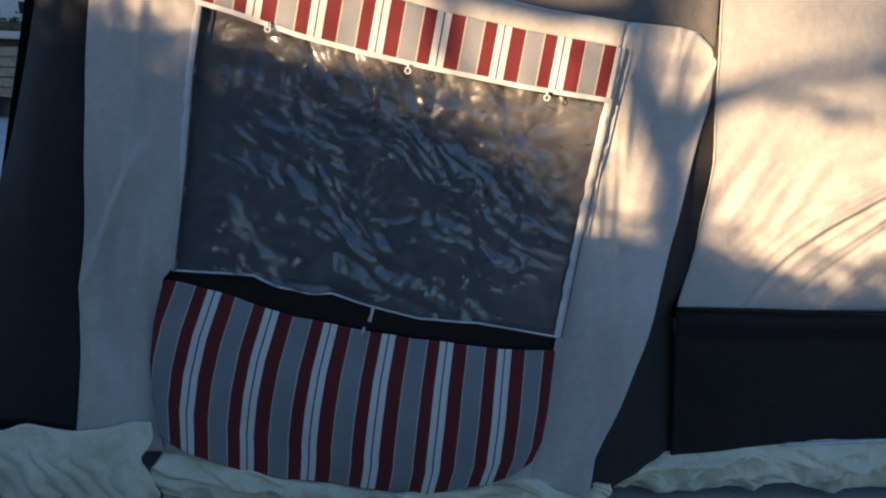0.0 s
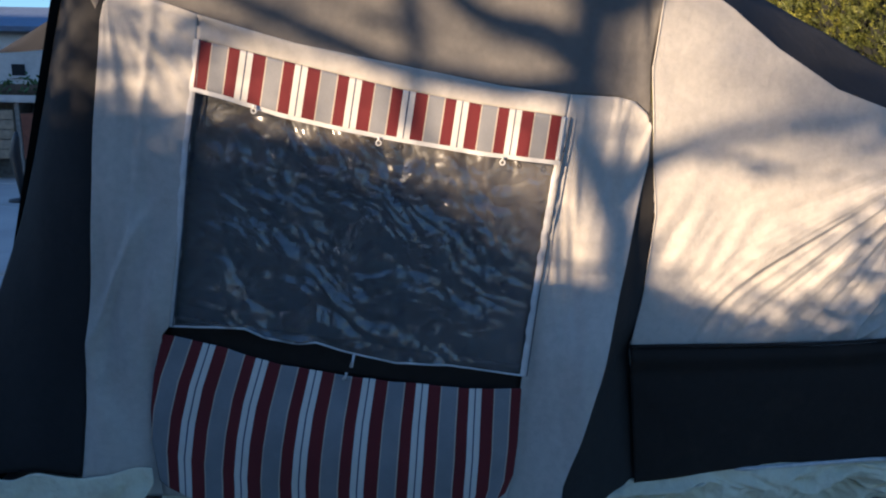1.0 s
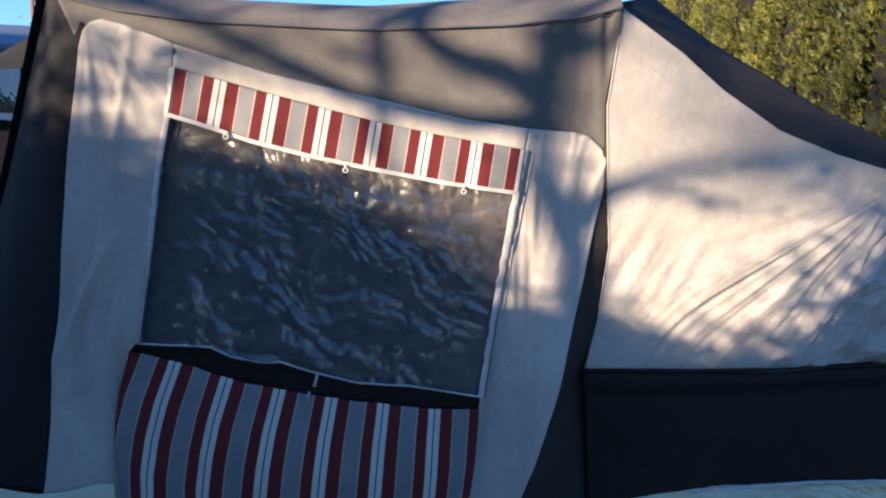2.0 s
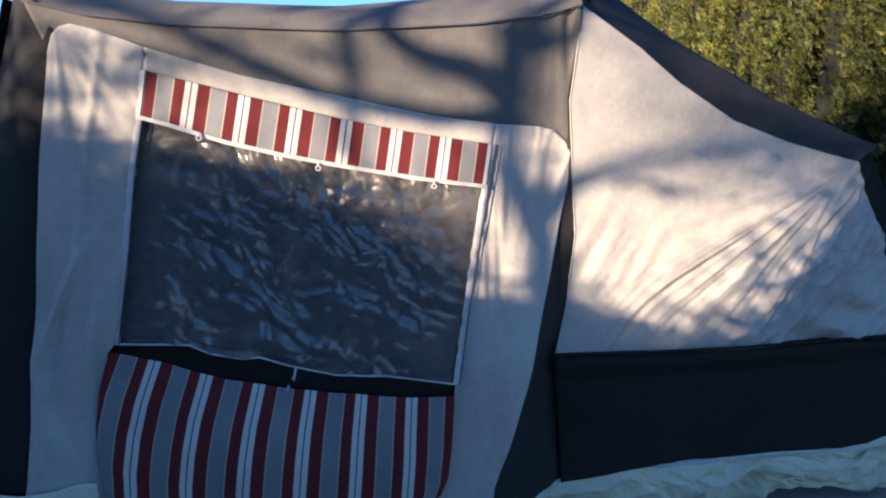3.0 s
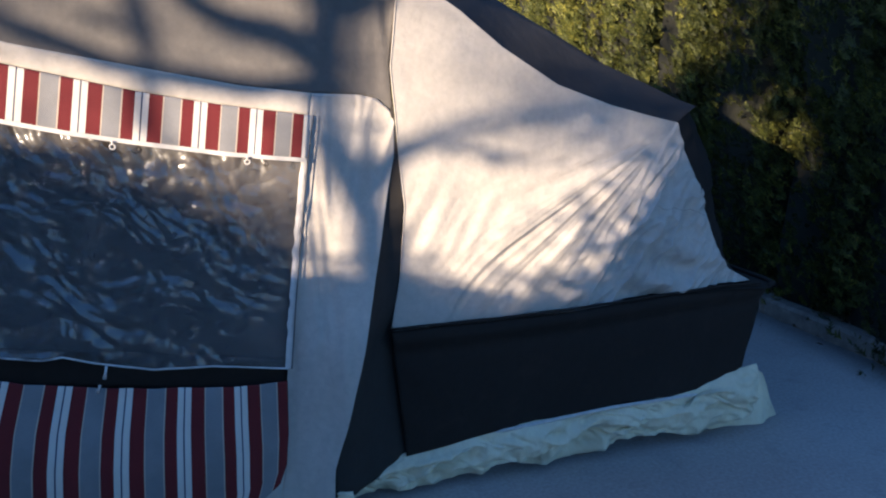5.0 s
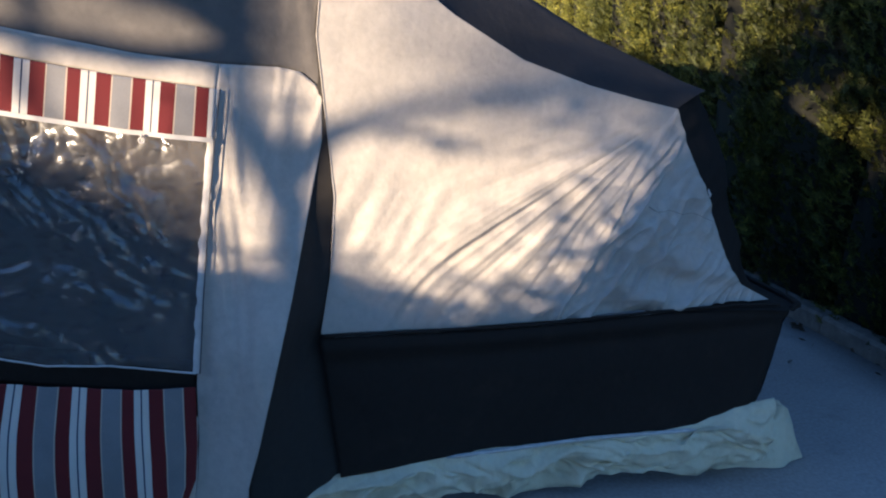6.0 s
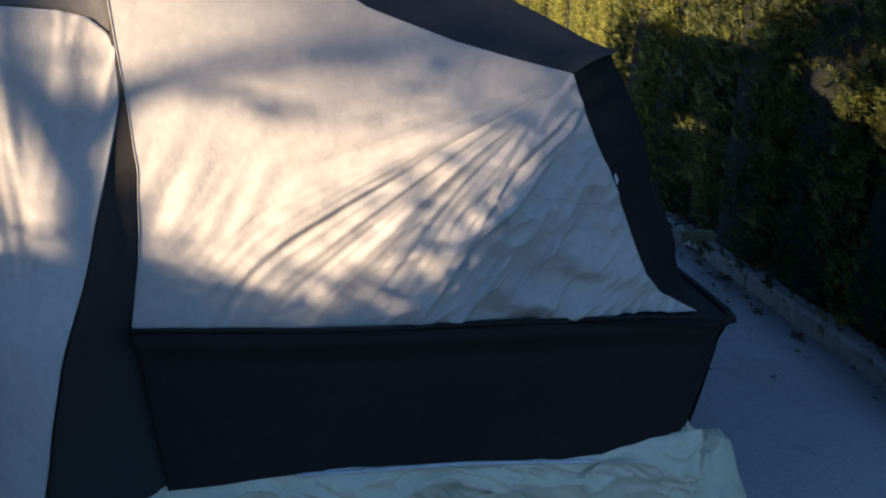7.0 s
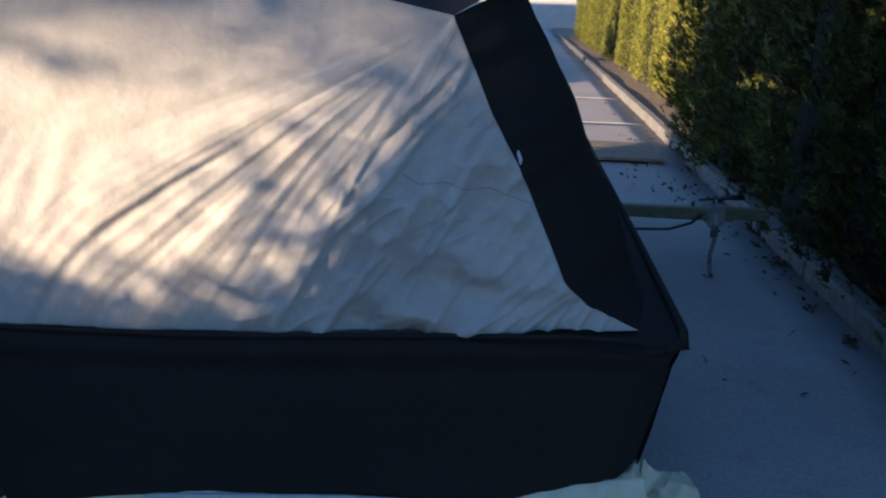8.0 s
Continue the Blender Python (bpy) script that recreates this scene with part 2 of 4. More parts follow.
def sheets(name, grids, surface, mat, parent, label="", uv=False, thick=0.003, span=(0.0, 1.0, 0.0)):
    """Cloth over one or more (x, z) grids, hung on surface(x, z, u, v) which gives the point, with a little thickness."""
    verts, faces, uvs = [], [], []
    for g in grids:
        nv, nu = g.shape[:2]
        base = len(verts)
        for j in range(nv):
            for i in range(nu):
                x, z = g[j, i]
                u, v = i / (nu - 1), j / (nv - 1)
                verts.append(surface(x, z, u, v))
                u0 = span[0] + span[2] * (1 - v)
                uvs.append((u0 + (span[1] - u0) * u, v))
        faces += grid_faces(nu, nv, base)
    me = mesh_of(name, verts, faces, mat, True, uvs if uv else None)
    ob = part(name, me, parent, label)
    if thick:
        s = ob.modifiers.new("thickness", "SOLIDIFY")
        s.thickness, s.offset = thick, -1.0
    return ob


def tube_data(points, radii, sides=8, closed_ends=True):
    pts = [Vector(p) for p in points]
    verts, faces = [], []
    for k, p in enumerate(pts):
        d = (pts[min(k + 1, len(pts) - 1)] - pts[max(k - 1, 0)]).normalized()
        a = d.orthogonal().normalized()
        if abs(d.z) < 0.95:
            a = d.cross(Vector((0, 0, 1))).normalized()
        b = d.cross(a)
        r = radii[k] if isinstance(radii, (list, tuple)) else radii
        for i in range(sides):
            th = 2 * math.pi * i / sides
            verts.append(p + (a * math.cos(th) + b * math.sin(th)) * r)
    for k in range(len(pts) - 1):
        for i in range(sides):
            j = (i + 1) % sides
            faces.append((k * sides + i, k * sides + j, (k + 1) * sides + j, (k + 1) * sides + i))
    if closed_ends:
        faces.append(tuple(range(sides))[::-1])
        faces.append(tuple((len(pts) - 1) * sides + i for i in range(sides)))
    return verts, faces


def tube(name, points, radii, mat, parent, label="", sides=8):
    v, f = tube_data(points, radii, sides)
    return part(name, mesh_of(name, v, f, mat), parent, label)


def box(name, lo, hi, mat, parent, label="", bevel=0.006):
    bm = bmesh.new()
    bmesh.ops.create_cube(bm, size=1)
    for v in bm.verts:
        v.co = Vector([lo[k] + (v.co[k] + 0.5) * (hi[k] - lo[k]) for k in range(3)])
    if bevel:
        bmesh.ops.bevel(bm, geom=bm.edges[:], offset=bevel, segments=2, affect="EDGES")
    me = bpy.data.meshes.new(name)
    bm.to_mesh(me)
    bm.free()
    me.materials.append(mat)
    return part(name, me, parent, label)


# ---- ground, kerb, bed ----
def ground_grid(x0, x1, y0, y1, z, nx, ny, amp):
    verts, faces = [], []
    for j in range(ny):
        for i in range(nx):
            x, y = x0 + (x1 - x0) * i / (nx - 1), y0 + (y1 - y0) * j / (ny - 1)
            verts.append((x, y, z + amp * n3(x, y, 3.0, 0.6)))
    return verts, grid_faces(nx, ny)


v, f = ground_grid(-400, 400, -400, 400, -0.03, 9, 9, 0)
tagged(part("ground", mesh_of("ground", v, f, SOIL), None), "dry bare earth reaching to the horizon", "ground", kind="structure")
drive = tagged(new("pavement"), "pale smooth concrete driveway in long slabs with fine joints", "pavement", kind="structure")
SLABS = [(-14.0, -8.2), (-8.2, -3.2), (-3.2, 1.6), (1.6, 6.2), (6.2, 10.6), (10.6, 13.2), (13.2, 17.4), (17.4, 22.0), (22.0, 34.0), (34.0, 60.0)]
for y0, y1 in SLABS:
    v, f = ground_grid(-13.0, 3.80, y0 + 0.004, y1 - 0.004, 0.0, 50, 22, 0.004)
    slab = part("slab", mesh_of("slab", v, f, CONCRETE), drive)
    s = slab.modifiers.new("thickness", "SOLIDIFY")
    s.thickness, s.offset = 0.1, -1.0

kerb = tagged(new("kerb"), "grey concrete kerb of long stones beside the hedge", "kerb", kind="structure")
y = -6.0
while y < 40:
    n = 1.0
    verts, faces = [], []
    prof = [(3.80, -0.05), (3.80, 0.10), (3.815, 0.125), (3.90, 0.13), (3.925, 0.115), (3.925, -0.05)]
    tilt = random.uniform(-0.006, 0.006)
    for k, yy in enumerate((y + 0.006, y + 0.02, y + 0.5, y + 0.98, y + 0.994)):
        inset = 0.006 if k in (0, 4) else 0.0
        for px, pz in prof:
            verts.append((px + tilt + (inset if px < 3.85 else -inset) + 0.002 * n3(px, yy, 1, 9), yy, pz - (inset if pz > 0 else 0)))
    for k in range(4):
        for i in range(5):
            faces.append((k * 6 + i, (k + 1) * 6 + i, (k + 1) * 6 + i + 1, k * 6 + i + 1))
    faces += [tuple(range(6)), tuple(range(29, 23, -1))]
    part("kerb_stone", mesh_of("kerb_stone", verts, faces, KERB, False), kerb)
    y += n
verts, faces = ground_grid(3.925, 6.6, -6, 45, 0.085, 28, 260, 0.03)
tagged(part("planting_bed", mesh_of("planting_bed", verts, faces, SOIL), None), "strip of dry brown soil under the hedge", "soil", kind="structure")


# ---- the tent ----
tent = thing("trailer_tent", (0.6, 3.2, 0), "grey and cream canvas trailer tent with a striped window cover", "tent")


def ease(t):
    t = min(1.0, max(0.0, t))
    return t * t * (3 - 2 * t)


def wall_y(x, z):
    """The side wall: upright, drawn back to the wing at its upper corner, flaring outwards at its lower one."""
    return 2.19 + 0.02 * (x - 0.3) + 0.06 * ease((x - 0.3) / 0.3) * ease((z - 1.0) / 0.4) - 0.09 * ease((x - 0.2) / 0.25) * ease((1.05 - z) / 0.4)


def wing_y(x, z):
    return 2.25 + 0.085 * (x - 0.6)


EDGE_L = [(-1.372, 0.20), (-1.348, 0.329), (-1.306, 0.675), (-1.275, 0.93), (-1.228, 1.399), (-1.198, 1.623), (-1.173, 1.836)]
CORNER_L = [(-1.173, 1.836), (-1.158, 1.889), (-1.134, 1.916), (-1.098, 1.927), (-1.028, 1.913), (-0.866, 1.859)]
TOP = [(-0.866, 1.859), (-0.562, 1.779), (-0.190, 1.710), (0.096, 1.658), (0.328, 1.634)]
CORNER_R = [(0.328, 1.634), (0.494, 1.628), (0.558, 1.615), (0.603, 1.578), (0.622, 1.535)]
EDGE_R = [(0.352, 0.10), (0.355, 0.26), (0.395, 0.40), (0.458, 0.66), (0.515, 0.90), (0.575, 1.19), (0.620, 1.41), (0.622, 1.535)]
WIN_L = [(-1.080, 0.20), (-1.095, 0.42), (-1.093, 0.544), (-1.037, 0.813), (-1.011, 0.843), (-0.958, 1.186), (-0.925, 1.447), (-0.892, 1.627), (-0.871, 1.784), (-0.866, 1.859)]
WIN_R = [(0.150, 0.10), (0.182, 0.275), (0.194, 0.408), (0.200, 0.615), (0.205, 0.662), (0.231, 0.918), (0.270, 1.25), (0.291, 1.407), (0.316, 1.561), (0.328, 1.634)]
SEAM = [(-1.239, 1.992), (-1.051, 1.955), (-0.786, 1.934), (-0.230, 1.935), (0.256, 1.976), (0.464, 2.012), (0.644, 2.064)]
WING_L = [(0.601, 0.752), (0.636, 0.957), (0.655, 1.221), (0.633, 1.456), (0.608, 1.725), (0.643, 2.060)]
WING_T = [(0.643, 2.060), (0.879, 1.920), (1.043, 1.800), (1.28, 1.667), (1.522, 1.588), (1.70, 1.546), (1.860, 1.513)]
WING_R = [(2.343, 0.778), (2.205, 0.848), (2.146, 0.912), (2.080, 1.056), (2.017, 1.196), (1.950, 1.312), (1.860, 1.513)]
WING_B = [(0.601, 0.752), (1.0, 0.748), (1.377, 0.753), (1.767, 0.772), (2.152, 0.788), (2.343, 0.778)]


def cream_surface(x, z, u, v):
    long_folds = 0.016 * n3(x * 6, z * 0.7, 5) + 0.004 * n3(x * 16, z * 1.8, 2)
    by_window = 0.017 * n3(x * 30 + 1.5 * z, z * 1.3, 6) * math.exp(-((x - 0.34) / 0.08) ** 2 - ((z - 1.05) / 0.30) ** 2)
    dx, dz = x + 1.15, 1.97 - z
    th, r = math.atan2(dx, max(0.01, dz)), math.hypot(dx, dz)
    corner = 0.016 * n3(th * 9, r * 0.8, 3) * math.exp(-((r - 0.30) / 0.25) ** 2) * min(1, 5 * r)
    hang = 0.014 * n3((x + 0.35 * z) * 13, z * 1.2, 8) * math.exp(-((x + 1.2) / 0.12) ** 2 - ((z - 0.45) / 0.30) ** 2)
    west = ease((-0.93 - x) / 0.12) * ease((z - 0.32) / 0.30)
    drape = west * (0.019 * n3((x + 0.10 * z) * 9, z * 0.7, 14) + 0.011 * max(0, 1 - 5 * abs(n3((x - 0.25 * z) * 5, z * 0.9, 17))))
    low_folds = 0.034 * n3((x + 0.14 * z) * 10, z * 0.8, 33) + 0.022 * max(0, 1 - 5 * abs(n3((x - 0.30 * z) * 6, z * 1.1, 37)))
    drape += west * low_folds * ease((1.40 - z) / 0.3)
    east = ease((x - 0.24) / 0.08)
    drape += 0.6 * east * low_folds * ease((0.90 - z) / 0.2) * ease((z - 0.2) / 0.2)
    drape += east * (0.008 * n3((x - 0.16 * z) * 16, z * 1.1, 19) + 0.006 * max(0, 1 - 5 * abs(n3((x - 0.18 * z) * 9, z * 1.4, 23))))
    return (x, wall_y(x, z) - long_folds - by_window - corner - hang - drape, z)


left = patch([EDGE_L[0], WIN_L[0]], CORNER_L, EDGE_L, WIN_L, 44, 130)
right = patch([WIN_R[0], EDGE_R[0]], CORNER_R, WIN_R, EDGE_R, 44, 130)
top = patch([(-0.871, 1.784), (-0.590, 1.720), (-0.210, 1.637), (0.030, 1.597), (0.316, 1.561)], TOP, [(-0.871, 1.784), (-0.866, 1.859)], [(0.316, 1.561), (0.328, 1.634)], 90, 10)
low = patch([(-1.08, 0.20), (0.15, 0.10)], [(-1.06, 0.70), (0.197, 0.50)], [(-1.08, 0.2), (-1.095, 0.42), (-1.06, 0.70)], [(0.15, 0.10), (0.182, 0.275), (0.197, 0.50)], 60, 20)
sheets("side_panel", [left, right, top, low], cream_surface, CREAM, tent, "cream canvas side wall with rounded upper corners")

# grey canvas round the cream panel
OUTER_L = [(-1.93, 0.20), (-1.80, 0.60), (-1.642, 0.992), (-1.585, 1.14), (-1.503, 1.393), (-1.431, 1.64), (-1.359, 1.913), (-1.335, 2.02)]


def left_surface(x, z, u, v):
    back = 0.16 * (1 - u) ** 2
    return (x, wall_y(x, z) + 0.012 + back + 0.022 * (1 - u) * n3(x * 6, z * 0.8, 8) + 0.006 * n3(x * 9, z * 2, 4), z)


g = patch([(-1.93, 0.20), (-1.664, 0.262), (-1.526, 0.292), (-1.365, 0.268)], [(-1.335, 2.02), (-1.195, 1.998)],
          OUTER_L, [(-1.365, 0.268), (-1.306, 0.675), (-1.275, 0.93), (-1.228, 1.399), (-1.165, 1.80), (-1.150, 1.90), (-1.195, 1.998)], 36, 90)
sheets("corner_panel", [g], left_surface, SHADED_CORNER, tent, "grey canvas corner panel, darkened for its shade")


def upper_surface(x, z, u, v):
    gather = 0.035 * max(0, (x - 0.25) / 0.4) * n3(x * 26, z * 2.5, 3) * v
    return (x, wall_y(x, z) + 0.010 + 0.008 * n3(x * 3, z * 3, 7) + gather, z)


g = patch(CORNER_L[:-1] + TOP + CORNER_R[1:], SEAM, [(-1.173, 1.836), (-1.239, 1.992)], [(0.622, 1.535), (0.612, 1.725), (0.644, 2.064)], 130, 40)
sheets("upper_panel", [g], upper_surface, GREY, tent, "grey canvas band above the window wall")


def gusset_surface(x, z, u, v):
    deep = (0.004 + 0.035 * ease((0.95 - z) / 0.4)) * math.sin(math.pi * min(1, u)) * min(1, max(0, (1.62 - z) / 0.5)) * min(1, 0.35 + z)
    yy = (1 - u) * wall_y(x, z) + u * wing_y(x, z)
    return (x, yy + 0.003 + 0.009 * ease((1.0 - z) / 0.3) + 0.03 * u * ease((0.85 - z) / 0.15) + deep + 0.006 * n3(x * 18, z * 1.5, 6), z)


g = patch([(0.352, 0.10), (0.68, 0.18)], [(0.606, 1.56), (0.616, 1.62)], EDGE_R[:-1] + [(0.606, 1.56)],
          [(0.68, 0.18), (0.645, 0.45), (0.606, 0.742), (0.634, 0.957), (0.653, 1.221), (0.631, 1.456), (0.616, 1.62)], 20, 90)
sheets("gusset", [g], gusset_surface, SHADED_GUSSET, tent, "grey gusset between awning and bed wing, darkened for its shade")

# roof over the awning
verts = []
front = along(SEAM, 60)
rows_back = [(0.0, 0.0, 0.0), (0.03, 0.035, 0), (0.12, 0.085, 0), (0.22, 0.115, 0), (0.8, 0.14, 0), (1.7, 0.12, 0), (1.95, -0.1, 0)]
for dy, dz, _ in rows_back:
    for x, z in front:
        zz = z + dz * (1 + 0.2 * n3(x, dy, 2, 1.5))
        verts.append((x * (1.03 if dy > 0.1 else 1.0), wall_y(x, z) + 0.008 + dy, zz))
part("awning_roof", mesh_of("awning_roof", verts, grid_faces(60, len(rows_back)), GREY), tent, "grey canvas awning roof with sagging edge")
# seam thread of the roof edge
tube("roof_seam", [(x, wall_y(x, z) - 0.001, z) for x, z in along(SEAM, 50)], 0.0035, THREAD, tent, sides=6)
# far sides close the awning
back_l = [(-1.93, 2.42, 0.0), (-1.36, 2.30, 2.02)]
verts = [Vector(back_l[0]).lerp(Vector(back_l[1]), j / 8) + Vector((-0.01 * i, 0.215 * i, 0)) for i in range(9) for j in range(9)]
part("far_panel", mesh_of("far_panel", verts, grid_faces(9, 9), DARK), tent, "charcoal canvas end wall")
verts = [(-1.98 + 0.06 * j + (2.6 - 0.06 * j) * i / 12, 4.13, 2.08 * j / 8) for j in range(9) for i in range(13)]
part("rear_panel", mesh_of("rear_panel", verts, grid_faces(13, 9), DARK), tent, "charcoal canvas rear wall")


# window: clear sheet, inner curtain, hems, valance, striped cover
PANE_BOTTOM = [(-1.011, 0.843), (-0.921, 0.839), (-0.826, 0.837), (-0.759, 0.834), (-0.693, 0.801), (-0.577, 0.779), (-0.519, 0.785), (-0.422, 0.752), (-0.245, 0.710), (-0.047, 0.700), (0.093, 0.679), (0.205, 0.662)]
PANE_L = [(-1.011, 0.843), (-0.958, 1.186), (-0.925, 1.447), (-0.892, 1.627), (-0.871, 1.784)]
PANE_R = [(0.205, 0.662), (0.231, 0.918), (0.270, 1.25), (0.291, 1.407), (0.316, 1.561)]
PANE_T = [(-0.871, 1.784), (-0.766, 1.761), (-0.590, 1.720), (-0.392, 1.676), (-0.210, 1.637), (0.030, 1.597), (0.316, 1.561)]


def pane_surface(x, z, u, v):
    # folds hanging from the valance, long diagonal creases, loose level folds at the lower hem
    edge = min(1.0, 7 * min(u, 1 - u))
    wx, wz = x + 0.09 * n3(x, z, 8, 4.0), z + 0.09 * n3(x, z, 15, 4.0)
    drops = 0.052 * (abs(n3(wx * 9 + 1.8 * z, z * 1.1, 4)) - 0.2) * ease((v - 0.55) / 0.3)
    a, b = 0.64 * wx + 0.77 * wz, 0.77 * wx - 0.64 * wz
    drag = 0.024 * (abs(n3(a * 4.6, b * 1.3, 9)) - 0.2) + 0.020 * (abs(n3(a * 10, b * 4.5, 2)) - 0.2)
    level = 0.038 * (abs(n3((wz + 0.10 * wx) * 7, wx * 2.2, 2)) - 0.2) * ease((0.55 - v) / 0.3) * ease((0.75 - u) / 0.4)
    crumple = 0.017 * abs(n3(a * 19, b * 11, 1)) + 0.012 * abs(n3(b * 13 + 3, a * 6, 6)) + 0.008 * abs(n3(a * 33, b * 18, 5))
    ripple = level + crumple
    return (x, wall_y(x, z) + 0.004 - edge * (drops + drag + ripple), z)


pane_grid = patch(PANE_BOTTOM, PANE_T, PANE_L, PANE_R, 280, 210)
window = sheets("window_pane", [pane_grid], pane_surface, PLASTIC, tent, "crinkled clear plastic window with tiny navy dashes", thick=0)
window.visible_shadow = False
# printed dashes on the plastic
verts, faces = [], []
rng = random.Random(5)
for k in range(300):
    i, j = rng.randrange(4, 274), rng.randrange(4, 205)
    x, z = pane_grid[j, i]
    u, v = i / 279, j / 209
    a = rng.choice((0.15, 0.9, 1.3, 2.2, 2.8)) + rng.uniform(-0.3, 0.3)
    h, w = rng.uniform(0.008, 0.012), 0.0013
    dx, dz = math.cos(a), math.sin(a)
    base = len(verts)
    for sx, sz in ((-h, -w), (h, -w), (h, w), (-h, w)):
        px, pz = x + dx * sx - dz * sz, z + dz * sx + dx * sz
        p = pane_surface(px, pz, u, v)
        verts.append((px, p[1] - 0.006, pz))
    faces.append((base, base + 1, base + 2, base + 3))
dashes = part("dash_print", mesh_of("dash_print", verts, faces, INK, False), window)
tagged(dashes, kind="stuff")


def inner_surface(x, z, u, v):
    return (x, wall_y(x, z) + 0.075 + 0.02 * n3(x * 12, z * 0.6, 3) + 0.01 * n3(x * 4, z * 3, 1), z)


g = patch([(-1.16, 0.45), (0.28, 0.30)], [(-0.89, 1.80), (0.335, 1.58)], [(-1.16, 0.45), (-0.89, 1.80)], [(0.28, 0.30), (0.335, 1.58)], 90, 50)
sheets("inner_curtain", [g], inner_surface, INNER, tent, "taupe inner curtain behind the plastic", thick=0)


def hem_strip(name, curve, width, lift, label="", mat=HEM, surf=None, wob=0.0):
    pts = along(curve, 70)
    verts = []
    for k, (x, z) in enumerate(pts):
        a, b = pts[max(k - 1, 0)], pts[min(k + 1, 69)]
        d = np.array(b) - np.array(a)
        d /= np.linalg.norm(d)
        nx, nz = -d[1], d[0]
        for s in (-1, -0.4, 0.4, 1):
            w = width * (1 + wob * n3(k * 0.35, s, 3)) * 0.5
            px, pz = x + nx * w * s, z + nz * w * s
            verts.append((px, wall_y(px, pz) - lift - 0.003 * (1 - s * s) - 0.003 * n3(px * 25, pz * 25, 2), pz))
    return part(name, mesh_of(name, verts, grid_faces(4, 70), mat), window, label)


hem_strip("zip_tape", PANE_L, 0.022, 0.010, "white zip tape", wob=0.6)
hem_strip("zip_tape", PANE_R, 0.023, 0.010, "white zip tape", wob=0.6)
hem_strip("hem", PANE_BOTTOM, 0.007, 0.014, "white piped hem")
for line in (PANE_L, PANE_R):
    tube("zip_teeth", [(x + 0.012, wall_y(x, z) - 0.016, z) for x, z in along(line, 40)], 0.0022, THREAD, window, sides=5)

VAL_B = [(-0.897, 1.633), (-0.791, 1.608), (-0.612, 1.555), (-0.431, 1.516), (-0.247, 1.484), (0.034, 1.441), (0.299, 1.411)]


def val_surface(x, z, u, v):
    return (x, wall_y(x, z) - 0.012 - (0.014 + 0.010 * (1 - v)) * min(1, 9 * min(u, 1 - u) + 0.1) - 0.004 * n3(x * 14, z * 2, 5) * (1.2 - v), z)


g = patch(VAL_B, PANE_T, [(-0.897, 1.633), (-0.871, 1.784)], [(0.299, 1.411), (0.316, 1.561)], 140, 14)
valance = sheets("valance", [g], val_surface, STRIPE, tent, "red, grey and white striped valance", uv=True, span=(-0.05, 6.87, 0.0))
pts = along(VAL_B, 60)
verts = [(x, val_surface(x, z, k / 59, 0)[1] - 0.003, z + dz) for k, (x, z) in enumerate(pts) for dz in (-0.008, 0.006)]
hem = part("valance_hem", mesh_of("valance_hem", verts, grid_faces(2, 60), HEM), valance, "cream bound edge")


def ring_data(c, r, t):
    verts, faces = [], []
    for i in range(12):
        a = 2 * math.pi * i / 12
        for j in range(6):
            b = 2 * math.pi * j / 6
            verts.append((c[0] + (r + t * math.cos(b)) * math.cos(a), c[1] + t * math.sin(b), c[2] + (r + t * math.cos(b)) * math.sin(a)))
            faces.append((i * 6 + j, ((i + 1) % 12) * 6 + j, ((i + 1) % 12) * 6 + (j + 1) % 6, i * 6 + (j + 1) % 6))
    return verts, faces


for x, z in ((0.104, 1.434), (-0.693, 1.588), (-0.299, 1.492)):
    yy = wall_y(x, z) - 0.045
    v, f = ring_data((x, yy, z - 0.022), 0.008, 0.0026)
    v2, f2 = tube_data([(x, yy, z - 0.004), (x + 0.001, yy, z - 0.014)], 0.004, 6)
    part("toggle_loop", mesh_of("toggle_loop", v + [tuple(q) for q in v2], f + [tuple(i + len(v) for i in q) for q in f2], HEM), valance, "white cord loop")

COVER_T = [(-1.037, 0.813), (-0.943, 0.793), (-0.829, 0.768), (-0.638, 0.706), (-0.443, 0.669), (-0.245, 0.643), (-0.045, 0.622), (0.200, 0.615)]
COVER_B = [(-1.080, 0.270), (-1.054, 0.245), (-0.982, 0.205), (-0.778, 0.136), (-0.531, 0.110), (-0.223, 0.070), (-0.013, 0.115), (0.090, 0.160), (0.155, 0.215)]


def cover_surface(x, z, u, v):
    sag = 0.05 * math.sin(math.pi * min(1, max(0, v))) * math.sin(math.pi * u)
    return (x, wall_y(x, z) - 0.020 - sag - 0.016 * n3(x * 4.5, z * 0.9, 3) - 0.006 * n3(x * 14, z * 1.6, 3), z)


g = patch(COVER_B, COVER_T, [(-1.080, 0.270), (-1.097, 0.416), (-1.093, 0.544), (-1.075, 0.669), (-1.037, 0.813)], [(0.155, 0.215), (0.182, 0.285), (0.194, 0.408), (0.200, 0.615)], 170, 70)
cover = sheets("window_cover", [g], cover_surface, STRIPE, tent, "striped window cover hanging down, maroon, grey and white", uv=True, span=(0.02, 6.76, 0.33))


def shade_surface(x, z, u, v):
    return (x, wall_y(x, z) + 0.02, z)


